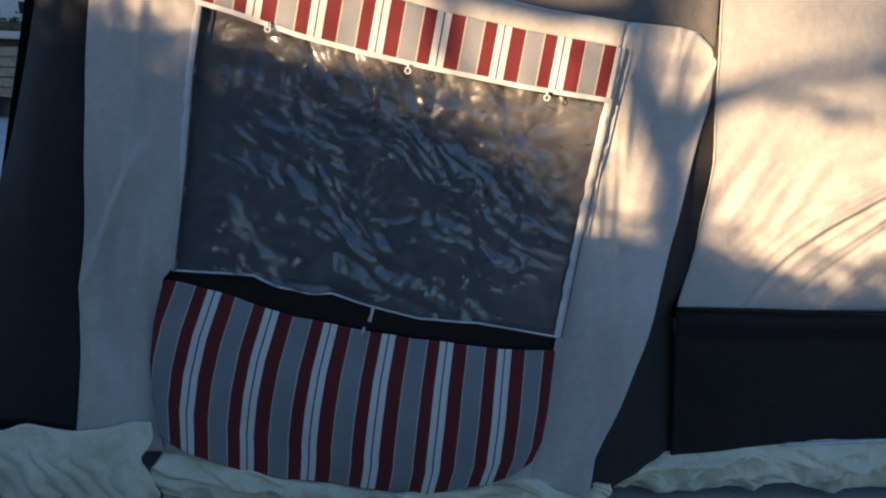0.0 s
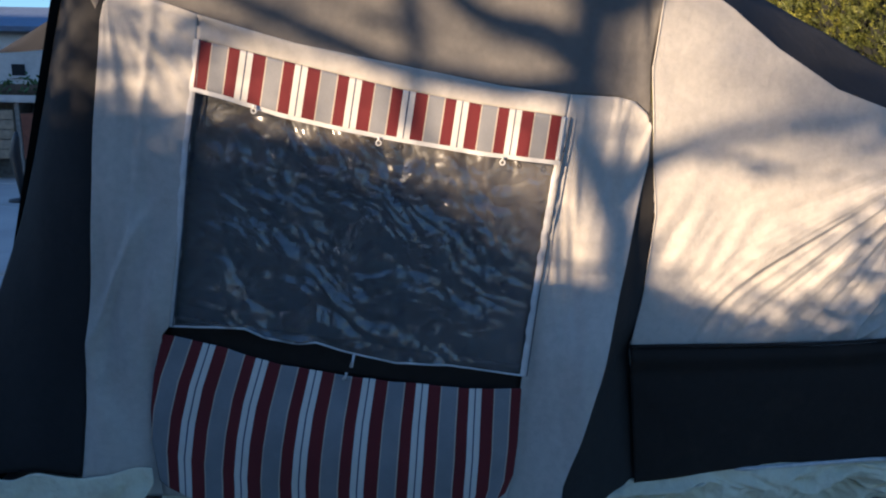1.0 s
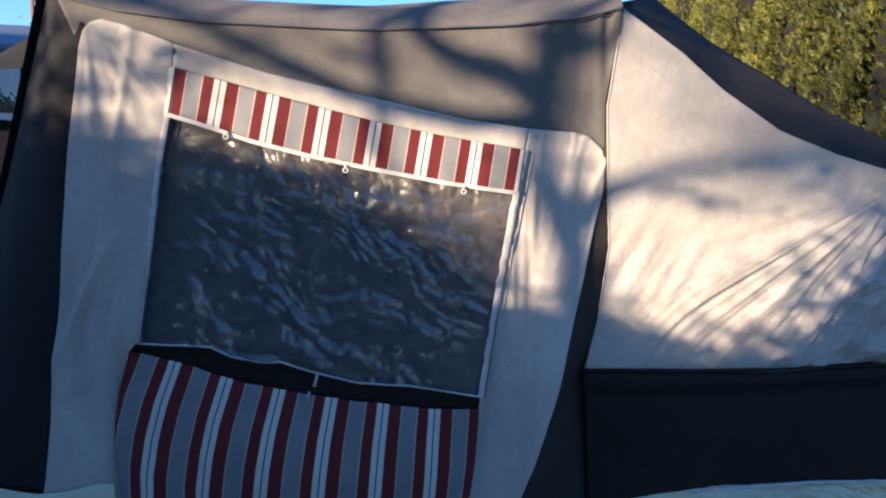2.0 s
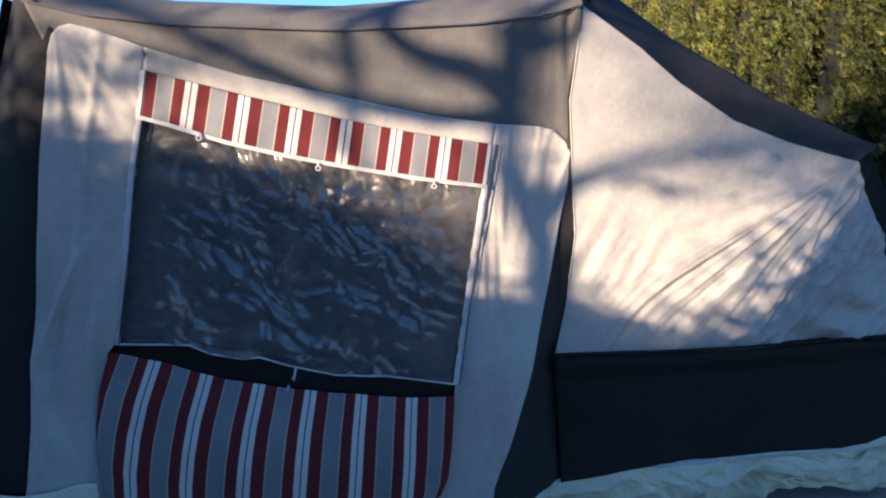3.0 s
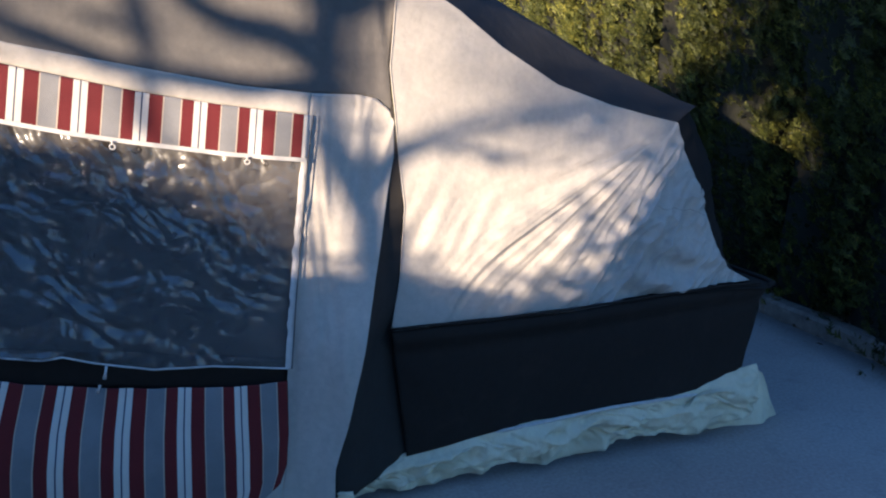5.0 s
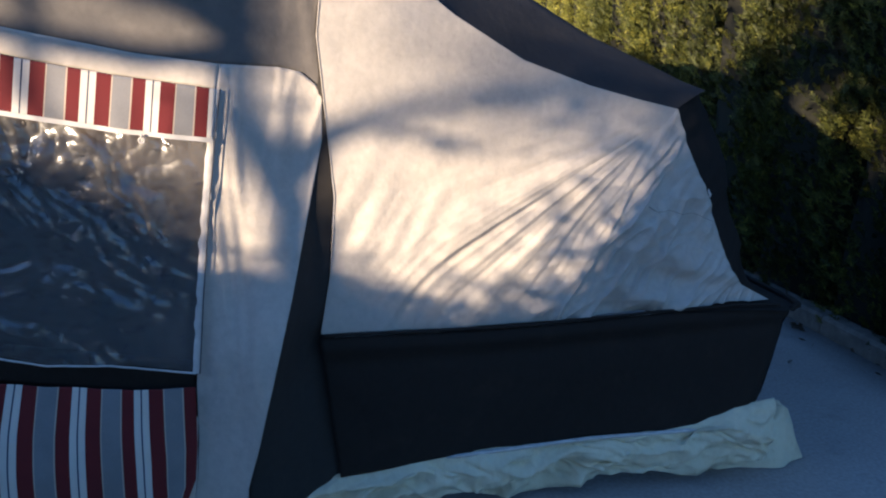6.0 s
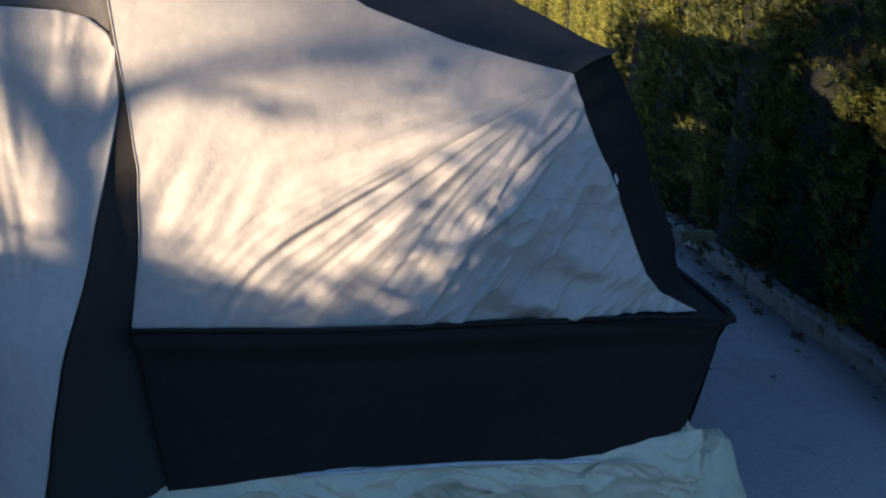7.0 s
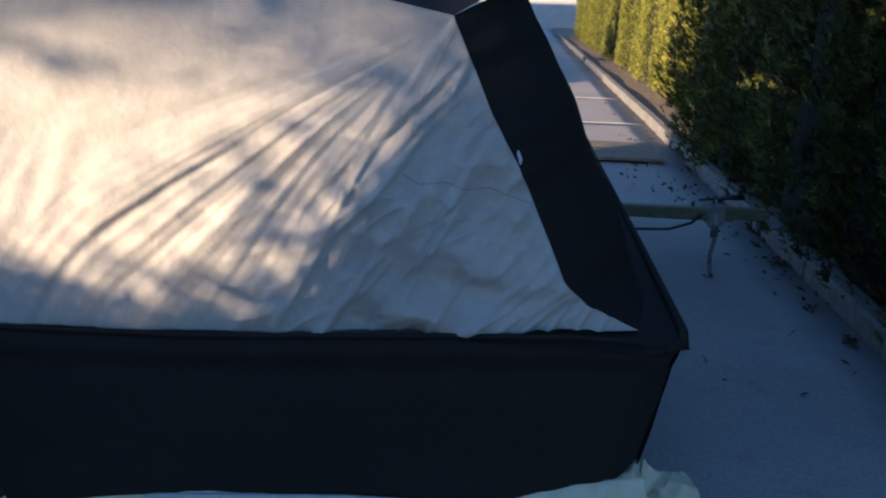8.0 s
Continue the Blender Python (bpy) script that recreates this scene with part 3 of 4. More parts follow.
# charcoal strip added to stand in for the dark gap below the pane
g = patch([(-1.06, 0.74), (0.200, 0.56)], [(-1.015, 0.87), (0.206, 0.69)], [(-1.06, 0.74), (-1.015, 0.87)], [(0.200, 0.56), (0.206, 0.69)], 50, 8)
sheets("window_gap_strip", [g], shade_surface, DARK, tent, "charcoal strip standing in for the dark gap under the window")
for x, z, long in ((-0.391, 0.724, 0.044), (-0.417, 0.668, 0.026)):
    yy = wall_y(x, z) - 0.03
    v, f = tube_data([(x + 0.004, yy, z + long / 2), (x, yy - 0.004, z), (x - 0.006, yy, z - long / 2)], [0.005, 0.004, 0.007], 6)
    part("zip_pull", mesh_of("zip_pull", v, f, HEM), window, "white cord zip pull")
# dark stitched seams beside the window
for a, b in (((-0.866, 1.859), (-0.868, 1.785)),):
    tube("stitching", [(a[0], wall_y(*a) - 0.004, a[1]), (b[0], wall_y(*b) - 0.004, b[1])], 0.0013, THREAD, tent, sides=5)

# ---- bed wing ----
APEX = (1.862, 1.511)


def wing_surface(x, z, u, v):
    dx, dz = x - APEX[0], z - APEX[1]
    r = math.hypot(dx, dz)
    th = math.atan2(-dz, -dx)                      # 0 points along the top, 1.57 straight down
    bend = th + 0.10 * math.sin(2.2 * r + 0.6) + 0.05 * n3(x, z, 2, 2.5)
    band = math.exp(-((th - 0.66) / 0.27) ** 2)
    fan = n3(bend * 12, r * 0.4, 4) + 0.6 * n3(bend * 25, r * 0.9, 9) + 0.28 * n3(bend * 46, r * 1.2, 6) + 0.5 * (0.3 - abs(n3(bend * 7, r * 0.7, 2)))
    fan *= 0.016 * band * math.exp(-((r - 0.70) / 0.62) ** 2) * min(1, r * 2.2)
    keen = max(0, 1 - 5.5 * abs(n3(bend * 5.5 + 0.3, r * 0.5, 15))) + 0.6 * max(0, 1 - 4.5 * abs(n3(bend * 12, r * 0.8, 21)))
    fan += 0.0055 * keen * min(1, 2.5 * r) * math.exp(-((th - 0.63) / 0.26) ** 2) * math.exp(-((r - 0.65) / 0.60) ** 2)
    across, down = 0.75 * x - 0.66 * z, 0.66 * x + 0.75 * z
    slack = ease((th - 0.75) / 0.4) * ease((x - 1.25) / 0.3) * min(1, 4 * (1 - u) + 0.25)
    drawn = max(0, 1 - 4.5 * abs(n3(across * 8 + 0.25 * n3(x, z, 31, 6), down * 2.2, 27))) + 0.6 * max(0, 1 - 4 * abs(n3(across * 15, down * 4.0, 29)))
    fan += 0.027 * drawn * slack
    pucker = 0.042 * (0.3 - abs(n3(x * 6.0, z * 8.0, 7) + 0.4 * n3(x, z, 5, 15.0))) * math.exp(-((r - 0.35) / 0.28) ** 2) * ease((th - 0.8) / 0.5)
    fan += pucker + 0.018 * (0.3 - abs(n3((x + 0.7 * z) * 5, (z - 0.5 * x) * 11, 11))) * ease((x - 1.15) / 0.4) * ease((1.25 - z) / 0.2) + 0.030 * n3(x * 2.2, (z + 0.22 * x) * 11, 3) * ease((x - 1.4) / 0.4) * ease((1.08 - z) / 0.15) + 0.006 * n3(x * 6, z * 6, 12)
    creases = 0.010 * n3((x - 0.55 * z) * 16, (z + 0.4 * x) * 2.2, 5) * math.exp(-((x - 0.88) / 0.30) ** 2 - ((z - 1.12) / 0.16) ** 2)
    hem = 0.006 * n3(x * 9, z * 3, 7) * math.exp(-((z - 0.8) / 0.1) ** 2)
    belly = -0.02 * math.sin(math.pi * u) * math.sin(math.pi * v)
    tail = 0.07 * max(0, u - 0.75) * 4 * 0.35
    return (x, wing_y(x, z) + belly + tail * 0.5 - fan - creases - hem - 0.004 * n3(x, z, 3, 4), z)


g = patch(WING_B, WING_T, WING_L, WING_R, 300, 220)
sheets("wing_end_panel", [g], wing_surface, CREAM, tent, "creased cream canvas end of the bed wing")
tube("wing_seam", [(x + 0.002, wing_surface(x, z, 0, 0.5)[1] - 0.001, z) for x, z in along(WING_L, 50)], 0.002, CREAM, tent, sides=6)

nv_, nu_ = g.shape[:2]
WING_POINTS = np.array([wing_surface(g[j, i][0], g[j, i][1], i / (nu_ - 1), j / (nv_ - 1)) for j in range(nv_) for i in range(nu_)])


def wing_line(points, r, mat):
    """A stitched line that follows the creased cloth."""
    pts_ = []
    for x, z in along(points, 40):
        k = int(np.argmin((WING_POINTS[:, 0] - x) ** 2 + (WING_POINTS[:, 2] - z) ** 2))
        pts_.append((x, WING_POINTS[k, 1] - 0.0008, z))
    return tube("stitched_seam", pts_, r, mat, tent, sides=5)


wing_line([(1.868, 1.495), (1.835, 1.42), (1.79, 1.32), (1.775, 1.25)], 0.0010, CREAM)
wing_line([(1.76, 1.172), (1.80, 1.150), (1.85, 1.156), (1.91, 1.136), (1.96, 1.138), (2.055, 1.10)], 0.0006, GREY)

# roof of the wing: a band that climbs back from the end panel
RIDGE = [(0.884, 2.195), (1.149, 2.020), (1.40, 1.885), (1.60, 1.765), (1.80, 1.672), (1.92, 1.610), (2.003, 1.577)]
lo_l, hi_l = along(WING_T, 70), along(RIDGE, 70)
verts = []
for s in np.linspace(0, 1, 9):
    for k in range(70):
        x, z = lo_l[k] * (1 - s) + hi_l[k] * s
        y0 = wing_surface(lo_l[k][0], lo_l[k][1], k / 69, 1)[1] + 0.004
        y1 = 2.70 - 0.25 * (k / 69) ** 2
        verts.append((x, y0 + (y1 - y0) * s - 0.01 * math.sin(math.pi * s) + 0.006 * n3(x * 5, s * 2, 3), z + 0.008 * math.sin(math.pi * s)))
for dy, dz in ((0.25, 0.03), (1.0, 0.12), (2.4, 0.20)):
    for k in range(70):
        x, z = hi_l[k]
        verts.append((x, 2.72 - 0.25 * (k / 69) ** 2 + dy, z + dz * (1 - k / 69)))
part("wing_roof", mesh_of("wing_roof", verts, grid_faces(70, 12), SHADED_ROOF), tent, "grey canvas roof of the bed wing, darkened for its shade")
verts = [(0.62 + 0.26 * i / 5, 2.2 + 0.50 * i / 5 + 2.6 * j, 2.05 + 0.145 * i / 5) for j in range(2) for i in range(6)]
part("roof_gusset", mesh_of("roof_gusset", verts, grid_faces(6, 2), GREY), tent)

# side wall of the wing, rounding the corner and running back
prof_front = along(WING_R, 50)
verts = []
for s, (dy, mixin) in enumerate(((0.0, 0.0), (0.06, 0.24), (0.14, 0.56), (0.24, 0.92), (0.30, 1.0), (0.8, 1.0), (1.5, 1.0), (2.3, 1.0))):
    for k, (x, z) in enumerate(prof_front):
        q = k / 49
        zt = 0.765 + (1.578 - 0.765) * q
        xt = 2.405 - 0.400 * q + 0.02 * math.sin(math.pi * q) * math.sin(2.5 * dy)
        y0 = wing_surface(x, z, 1, q)[1] + 0.003
        bend = 0.022 * n3(dy * 2.5, q * 3.5 + dy, 6) + 0.012 * n3(dy * 7, q * 5, 2) if s else 0.0
        turn_ = min(1.0, mixin * (1 + 1.6 * q * q))
        verts.append((x + (xt - x) * turn_ + bend, y0 + dy, z + (zt - z) * turn_))
part("wing_side_panel", mesh_of("wing_side_panel", verts, grid_faces(50, 8), DARK), tent, "charcoal canvas side of the bed wing")
# small toggle and loop on the corner seam
tube("tie_cord", [(2.008, 2.385, 1.235), (2.022, 2.375, 1.205), (2.020, 2.378, 1.165), (2.008, 2.388, 1.150)], 0.005, HEM, tent, "pale tie cord", sides=6)

# ---- skirt of the bed base ----
SK_T = [(0.598, 0.745), (1.0, 0.742), (1.377, 0.748), (1.767, 0.768), (2.152, 0.785), (2.34, 0.776), (2.456, 0.756)]
FLAP_TOP = [(0.40, 0.120), (0.667, 0.195), (1.10, 0.245), (1.60, 0.272), (2.06, 0.270), (2.22, 0.335), (2.395, 0.360)]
SK_B = [(0.66, 0.194), (1.10, 0.245), (1.60, 0.272), (2.06, 0.270), (2.22, 0.335), (2.395, 0.360)]


def skirt_surface(x, z, u, v):
    round_ = 0.10 * max(0, (u - 0.93) / 0.07) ** 2
    inset = 0.012 + 0.05 * (1 - v) * (0.5 + 0.5 * u)
    return (x, 2.245 + 0.055 * (x - 0.6) + inset * 0.6 + round_ + 0.008 * n3(x * 2, z * 2, 4) + 0.006 * n3(x * 9 * (1 - u), z * 1.3, 1) + 0.01 * (1 - v) * n3(x * 6, z, 8) - 0.016 * math.exp(-((v - 0.93) / 0.06) ** 2) + 0.010 * math.exp(-((v - 0.80) / 0.06) ** 2)
            + 0.010 * abs(n3((x + 0.9 * z) * 5, (z - 0.6 * x) * 3, 6)) * ease((0.45 - abs(x - 0.45)) / 0.3) - 0.004 * n3(x * 3, z * 10, 5), z)


g = patch(SK_B, SK_T, [(0.66, 0.194), (0.632, 0.45), (0.598, 0.742)], [(2.395, 0.360), (2.43, 0.56), (2.456, 0.752)], 130, 40)
sheets("skirt", [g], skirt_surface, DARK, tent, "charcoal canvas skirt round the bed base")
verts = []
for i in range(14):
    s = i / 13
    for j in range(10):
        q = j / 9
        z = 0.34 * (1 - q) + 0.752 * q
        x = 2.40 * (1 - q) + 2.462 * q + 0.008 * n3(s * 6, q * 2, 3)
        verts.append((x, skirt_surface(2.44, z, 1, q)[1] - 0.004 + 3.0 * s, z - 0.05 * s * (1 - q)))
part("skirt_side", mesh_of("skirt_side", verts, grid_faces(10, 14), DARK), tent, "charcoal canvas skirt, far side")
# ledge of the base that shows beyond the corner of the cream panel
verts = []
for i in range(20):
    s = i / 19
    for j in range(6):
        q = j / 5
        y0 = 2.26 + 3.2 * s ** 1.5
        verts.append((1.90 + 0.562 * q, y0 + 0.055 + 0.06 * max(0, q - 0.8) * 5, 0.768 - 0.012 * q + 0.01 * math.sin(3 * q) + 0.004 * n3(s * 9, q * 3, 2)))
part("base_ledge", mesh_of("base_ledge", verts, grid_faces(6, 20), DARK), tent)
tube("base_rim", [(2.40, 2.352, 0.762), (2.448, 2.385, 0.766), (2.462, 2.46, 0.766), (2.462, 3.2, 0.76), (2.455, 4.2, 0.755), (2.45, 5.4, 0.75)], 0.012, DARK, tent, sides=8)
pts = [(x, skirt_surface(x, z, 0.5, 1)[1] - 0.006, z + 0.006) for x, z in along(SK_T[:-1], 60)]
tube("skirt_piping", pts, 0.006, DARK, tent, sides=6)


# ---- mud flap: ivory fly sheet bunched along the ground ----
def flap(name, x0, x1, topz, y_of, n, m, seed, out, label, roll=0.0, hang=False, lift=0.0):
    verts = []
    for j in range(m):
        q = j / (m - 1)                            # 0 at the hem, 1 on the ground and tucked under
        for i in range(n):
            s = i / (n - 1)
            x = x0 + (x1 - x0) * s
            zb = lift * (0.45 + 0.55 * ease((x - 1.45) / 0.15)) * (1 + 0.7 * n3(x * 2.3, seed, 5) + 0.4 * n3(x * 7, seed, 6))    # the lower edge hangs a little clear of the ground
            zt = topz(x) - zb
            lump = 0.5 + 1.1 * abs(n3(x * 1.9, seed, 1))
            bulge = out * math.sin(math.pi * min(1, q * 1.1)) * lump
            c1 = abs(n3(x * 3.4 + 0.6 * q, q * 2.2 + seed, 1))
            c2 = abs(n3(x * 10 - 3.0 * q, q * 4.5 + seed, 4))
            c3 = abs(n3(x * 21 + 5 * q, q * 8 + seed, 7))
            crump = (0.095 * (0.3 - c1) + 0.040 * (0.3 - c2) + 0.012 * (0.3 - c3)) * min(1, q * 3.5)
            if hang:
                crump = (0.075 * n3(x * 6.5 + 0.8 * q, q * 0.5, seed) + 0.030 * (abs(n3(x * 13 - 1.5 * q, q * 1.2, seed + 2)) - 0.2)) * min(1, q * 2.5 + 0.15)
            z = zb + zt * (1 - q) ** (1.0 if hang else 0.85 + (0 if hang else 0.5) * n3(x * 3, seed, 2)) + 0.02 * q * max(0, n3(x * 4, q * 3, seed + 3)) + 0.006
            z += (0.1 if hang else 1.0) * (0.055 * n3(x * 5, q * 3, seed + 7) + 0.02 * n3(x * 12, q * 6, seed)) * math.sin(math.pi * q)
            verts.append((x + 0.04 * n3(x * 5, q * 4, seed + 9) * min(1, 3 * q), y_of(x) + 0.010 - bulge - crump + roll * q, max(0.006, z)))
    ob = part(name, mesh_of(name, verts, grid_faces(n, m), TARP, True), tent, label)
    s_ = ob.modifiers.new("thickness", "SOLIDIFY")
    s_.thickness, s_.offset = 0.0025, -1.0
    return ob


def skirt_hem(x):
    return float(np.interp(x, [p[0] for p in FLAP_TOP], [p[1] for p in FLAP_TOP])) + 0.004


flap("mud_flap", 0.36, 2.40, skirt_hem, lambda x: 2.275 + 0.055 * (x - 0.6), 330, 48, 3, 0.045, "crumpled ivory fly sheet along the skirt", roll=0.03, lift=0.065)
flap("mud_flap", -2.05, -1.105, lambda x: 0.29 + 0.05 * n3(x * 4, 0, 2) + 0.02 * n3(x * 11, 0, 7), lambda x: wall_y(x, 0.2) - 0.024, 130, 30, 11, 0.03, "ivory mud wall hanging in folds", hang=True)
flap("mud_flap", -1.10, 0.42, lambda x: float(np.interp(x, (-1.1, -0.8, -0.3, 0.15, 0.42), (0.245, 0.16, 0.08, 0.13, 0.15))), lambda x: wall_y(x, 0.1) + 0.02, 150, 30, 23, 0.05, "ivory fly sheet crumpled under the cover")
tube("flap_hem", [(x, 2.268 + 0.055 * (x - 0.6), z - 0.004) for x, z in along([(1.05, 0.243), (1.60, 0.272), (2.06, 0.270)], 30)], [0.003] + [0.008] * 28 + [0.003], HEM, tent, "white bound hem of the fly sheet", sides=6)
# the loose heap at the corner of the base
verts = []
for j in range(44):
    q = j / 43
    for i in range(110):
        s = i / 109
        ang = -1.9 + 4.7 * s
        rad = (0.012 + 0.225 * q) * (1 + 0.22 * n3(s * 5, q, 4))
        hx, hy = 2.44 + rad * 1.10 * math.sin(ang) * (1.0 if ang > 0 else 1.3), 2.585 - rad * 0.55 * math.cos(ang)
        fold = 0.17 * (0.3 - abs(n3(hx, hy, 2, 6.0))) + 0.10 * (0.3 - abs(n3(hx, hy, 6, 13.0))) + 0.030 * (0.3 - abs(n3(hx, hy, 3, 29)))
        z = 0.272 * (1 - q ** 1.7) ** 0.8 * (1 + 0.25 * n3(s * 6, 2, q)) + fold * math.sin(math.pi * min(1, q + 0.12))
        verts.append((hx + 0.05 * n3(hx * 7, hy * 7, 1), hy + 0.04 * n3(hx * 7, hy * 7, 5), max(0.006, z)))
ob = part("mud_flap", mesh_of("mud_flap", verts, grid_faces(110, 44), TARP), tent, "loose heap of ivory fly sheet at the corner")

# ---- trailer under the tent ----
trailer = thing("trailer", (1.6, 5.0, 0), "low box trailer with an olive drawbar", "trailer")
box("body", (0.7, 4.25, 0.32), (2.36, 5.75, 0.72), DARK, trailer, "dark trailer tub", 0.02)
for yy in (4.2, 5.8):
    v, f = tube_data([(1.4, yy - 0.08, 0.27), (1.4, yy - 0.06, 0.27), (1.4, yy + 0.06, 0.27), (1.4, yy + 0.08, 0.27)], [0.23, 0.265, 0.265, 0.23], 24)
    part("tyre", mesh_of("tyre", v, f, BLACK), trailer)
bar = box("drawbar", (2.2, 4.955, 0.335), (3.34, 5.025, 0.405), OLIVE, trailer, "olive painted drawbar", 0.008)
coup = box("coupling", (3.30, 4.94, 0.35), (3.54, 5.04, 0.415), OLIVE, trailer, "coupling head", 0.02)
tube("brake_lever", [(3.24, 5.0, 0.41), (3.25, 5.0, 0.46), (3.28, 4.99, 0.475), (3.38, 4.98, 0.485)], [0.014, 0.014, 0.015, 0.021], BLACK, trailer, "black hand lever")
box("clamp", (3.17, 4.90, 0.32), (3.27, 5.07, 0.44), STEEL, trailer, "jockey clamp", 0.01)
tube("crank", [(3.12, 4.96, 0.46), (3.20, 4.96, 0.47), (3.21, 4.96, 0.44)], 0.008, BLACK, trailer)
tube("jockey_stem", [(3.22, 4.92, 0.40), (3.225, 4.92, 0.25)], 0.022, STEEL, trailer, "galvanised jockey stem", 12)
verts, faces = [], []
for k in range(9):
    v, f = ring_data((0, 0, 0), 0.015, 0.0055)
    turn = Matrix.Translation((3.225 + 0.006 * math.sin(k), 4.92, 0.27 - k * 0.029)) @ pose(0, 0, 0, 0, 0, 90 * (k % 2) + 30) @ Matrix.Diagonal((0.8, 1, 1.35, 1))
    faces += [tuple(i + len(verts) for i in q) for q in f]
    verts += [turn @ Vector(q) for q in v]
part("chain", mesh_of("chain", verts, faces, STEEL), trailer, "galvanised chain to the ground")
tube("foot", [(3.225, 4.92, 0.004), (3.225, 4.92, 0.02)], [0.034, 0.025], STEEL, trailer, "steel foot plate", 14)
tube("cable", [(2.5, 4.90, 0.33), (2.75, 4.88, 0.285), (2.95, 4.88, 0.295), (3.08, 4.90, 0.335), (3.14, 4.93, 0.38)], 0.009, BLACK, trailer, "sagging black cable")

# ---- board on the driveway ----
board = thing("board", (3.1, 8.5, 0), "weathered wooden board lying on the driveway", "board")
for k in range(3):
    box("plank", (2.35, 8.05 + 0.298 * k, 0.028), (3.55 + 0.01 * k, 8.345 + 0.298 * k, 0.062), WOOD, board, "", 0.005)
for x in (2.5, 3.40):
    box("batten", (x, 8.07, 0.003), (x + 0.07, 8.94, 0.028), WOOD, board, "", 0.003)


# ---- foliage ----
def sprays(count, place, size, seed, flat=0.35, leaflets=7):
    """Feathery sprays: a tapering midrib with pairs of scale-leaf tips. place(rng) gives a point and its outward way."""
    rng = random.Random(seed)
    verts, faces = [], []
    for _ in range(count):
        p, out = place(rng)
        d = (out + Vector((rng.gauss(0, 0.35), rng.gauss(0, 0.35), rng.gauss(0.45, 0.35)))).normalized()
        side = d.cross(Vector((rng.gauss(0, 1), rng.gauss(0, 1), rng.gauss(0, 1)))).normalized()
        up = d.cross(side)
        L = size * rng.uniform(0.6, 1.35)
        w = L * 0.07
        base = len(verts)
        verts += [p - side * w, p + side * w, p + d * L]
        faces.append((base, base + 1, base + 2))
        for k in range(leaflets):
            t = 0.12 + 0.78 * k / leaflets
            sg = 1 if k % 2 else -1
            q = p + d * (L * t)
            tip = q + (side * sg * rng.uniform(0.7, 1.0) + d * 0.75 + up * rng.gauss(0, flat)) * (L * 0.42 * (1.1 - t))
            base = len(verts)
            verts += [q - d * w * 1.1, q + d * w * 1.6, tip]
            faces.append((base, base + 1, base + 2))
    return verts, faces


def crown_mesh(name, height, rx, ry, count, size, seed, mat, lump=0.22, base=0.04, loose=0.26, reach_=(0.90, 1.16)):
    """A clipped conifer: sprays over a lumpy column, in several depths, with gaps."""
    def shell(a, h):
        taper = 1.0 if h < 0.8 else 1 - 0.9 * ((h - 0.8) / 0.2) ** 2
        k = 1 + lump * n3(math.cos(a) * 1.5 + seed * 3, math.sin(a) * 1.5, h * height * 1.1) + 0.5 * lump * n3(math.cos(a) * 4 + seed, math.sin(a) * 4, h * height * 3) + 0.55 * lump * n3(math.cos(a) * 9, math.sin(a) * 9 + seed, h * height * 4.5)
        return Vector((rx * taper * k * math.cos(a), ry * taper * k * math.sin(a), base + h * (height - base)))

    pick = random.Random(seed * 7)
    tufts = [(pick.uniform(0, 2 * math.pi), pick.random() ** 0.9, pick.uniform(*reach_), pick.uniform(0.045, 0.10)) for _ in range(620)]

    def place(rng):
        if rng.random() < loose:
            a, h = rng.uniform(0, 2 * math.pi), rng.random() ** 0.9
            p = shell(a, h)
            depth = 1 - (0.30 * rng.random() ** 1.3 + 0.06) * (1.0 if loose < 0.5 else 0.35)
            return Vector((p.x * depth, p.y * depth, p.z)), Vector((math.cos(a), math.sin(a), 0.15))
        a, h, reach, wide = rng.choice(tufts)
        rise = rng.gauss(0, 1)
        narrow = wide * (1.0 if rise < 0 else max(0.25, 1 - 0.45 * rise))
        a2 = a + rng.gauss(0, narrow) / rx
        p = shell(a, h)
        out = reach - 0.14 * rng.random() ** 1.2
        q = Vector((math.cos(a2), math.sin(a2), 0)) * math.hypot(p.x, p.y) * out
        return Vector((q.x, q.y, p.z + rise * wide * 1.5)), Vector((math.cos(a2), math.sin(a2), 0.75))
    verts, faces = sprays(count, place, size, seed)
    verts_in, faces_in, na, nh = [], [], 16, 14      # inner core, near black to stand in for shade behind the sprays
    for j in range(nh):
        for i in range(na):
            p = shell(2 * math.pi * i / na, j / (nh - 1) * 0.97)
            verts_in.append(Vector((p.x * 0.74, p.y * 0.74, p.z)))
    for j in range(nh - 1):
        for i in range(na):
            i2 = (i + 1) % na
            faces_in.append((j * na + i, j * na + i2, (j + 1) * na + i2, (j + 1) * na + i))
    return mesh_of(name, verts, faces, mat, False), mesh_of("shade_core_shell", verts_in, faces_in, SHADE_BLACK)


def cypress(at, crown, height, label, group):
    t = thing("cypress", at, label, "hedge", group)
    tube("trunk", [(at[0], at[1], 0.0), (at[0] + 0.02, at[1], 0.5), (at[0], at[1] + 0.02, height * 0.8)], [0.06, 0.05, 0.015], BARK, t, sides=8)
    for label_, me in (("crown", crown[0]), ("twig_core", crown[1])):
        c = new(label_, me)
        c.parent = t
    return t


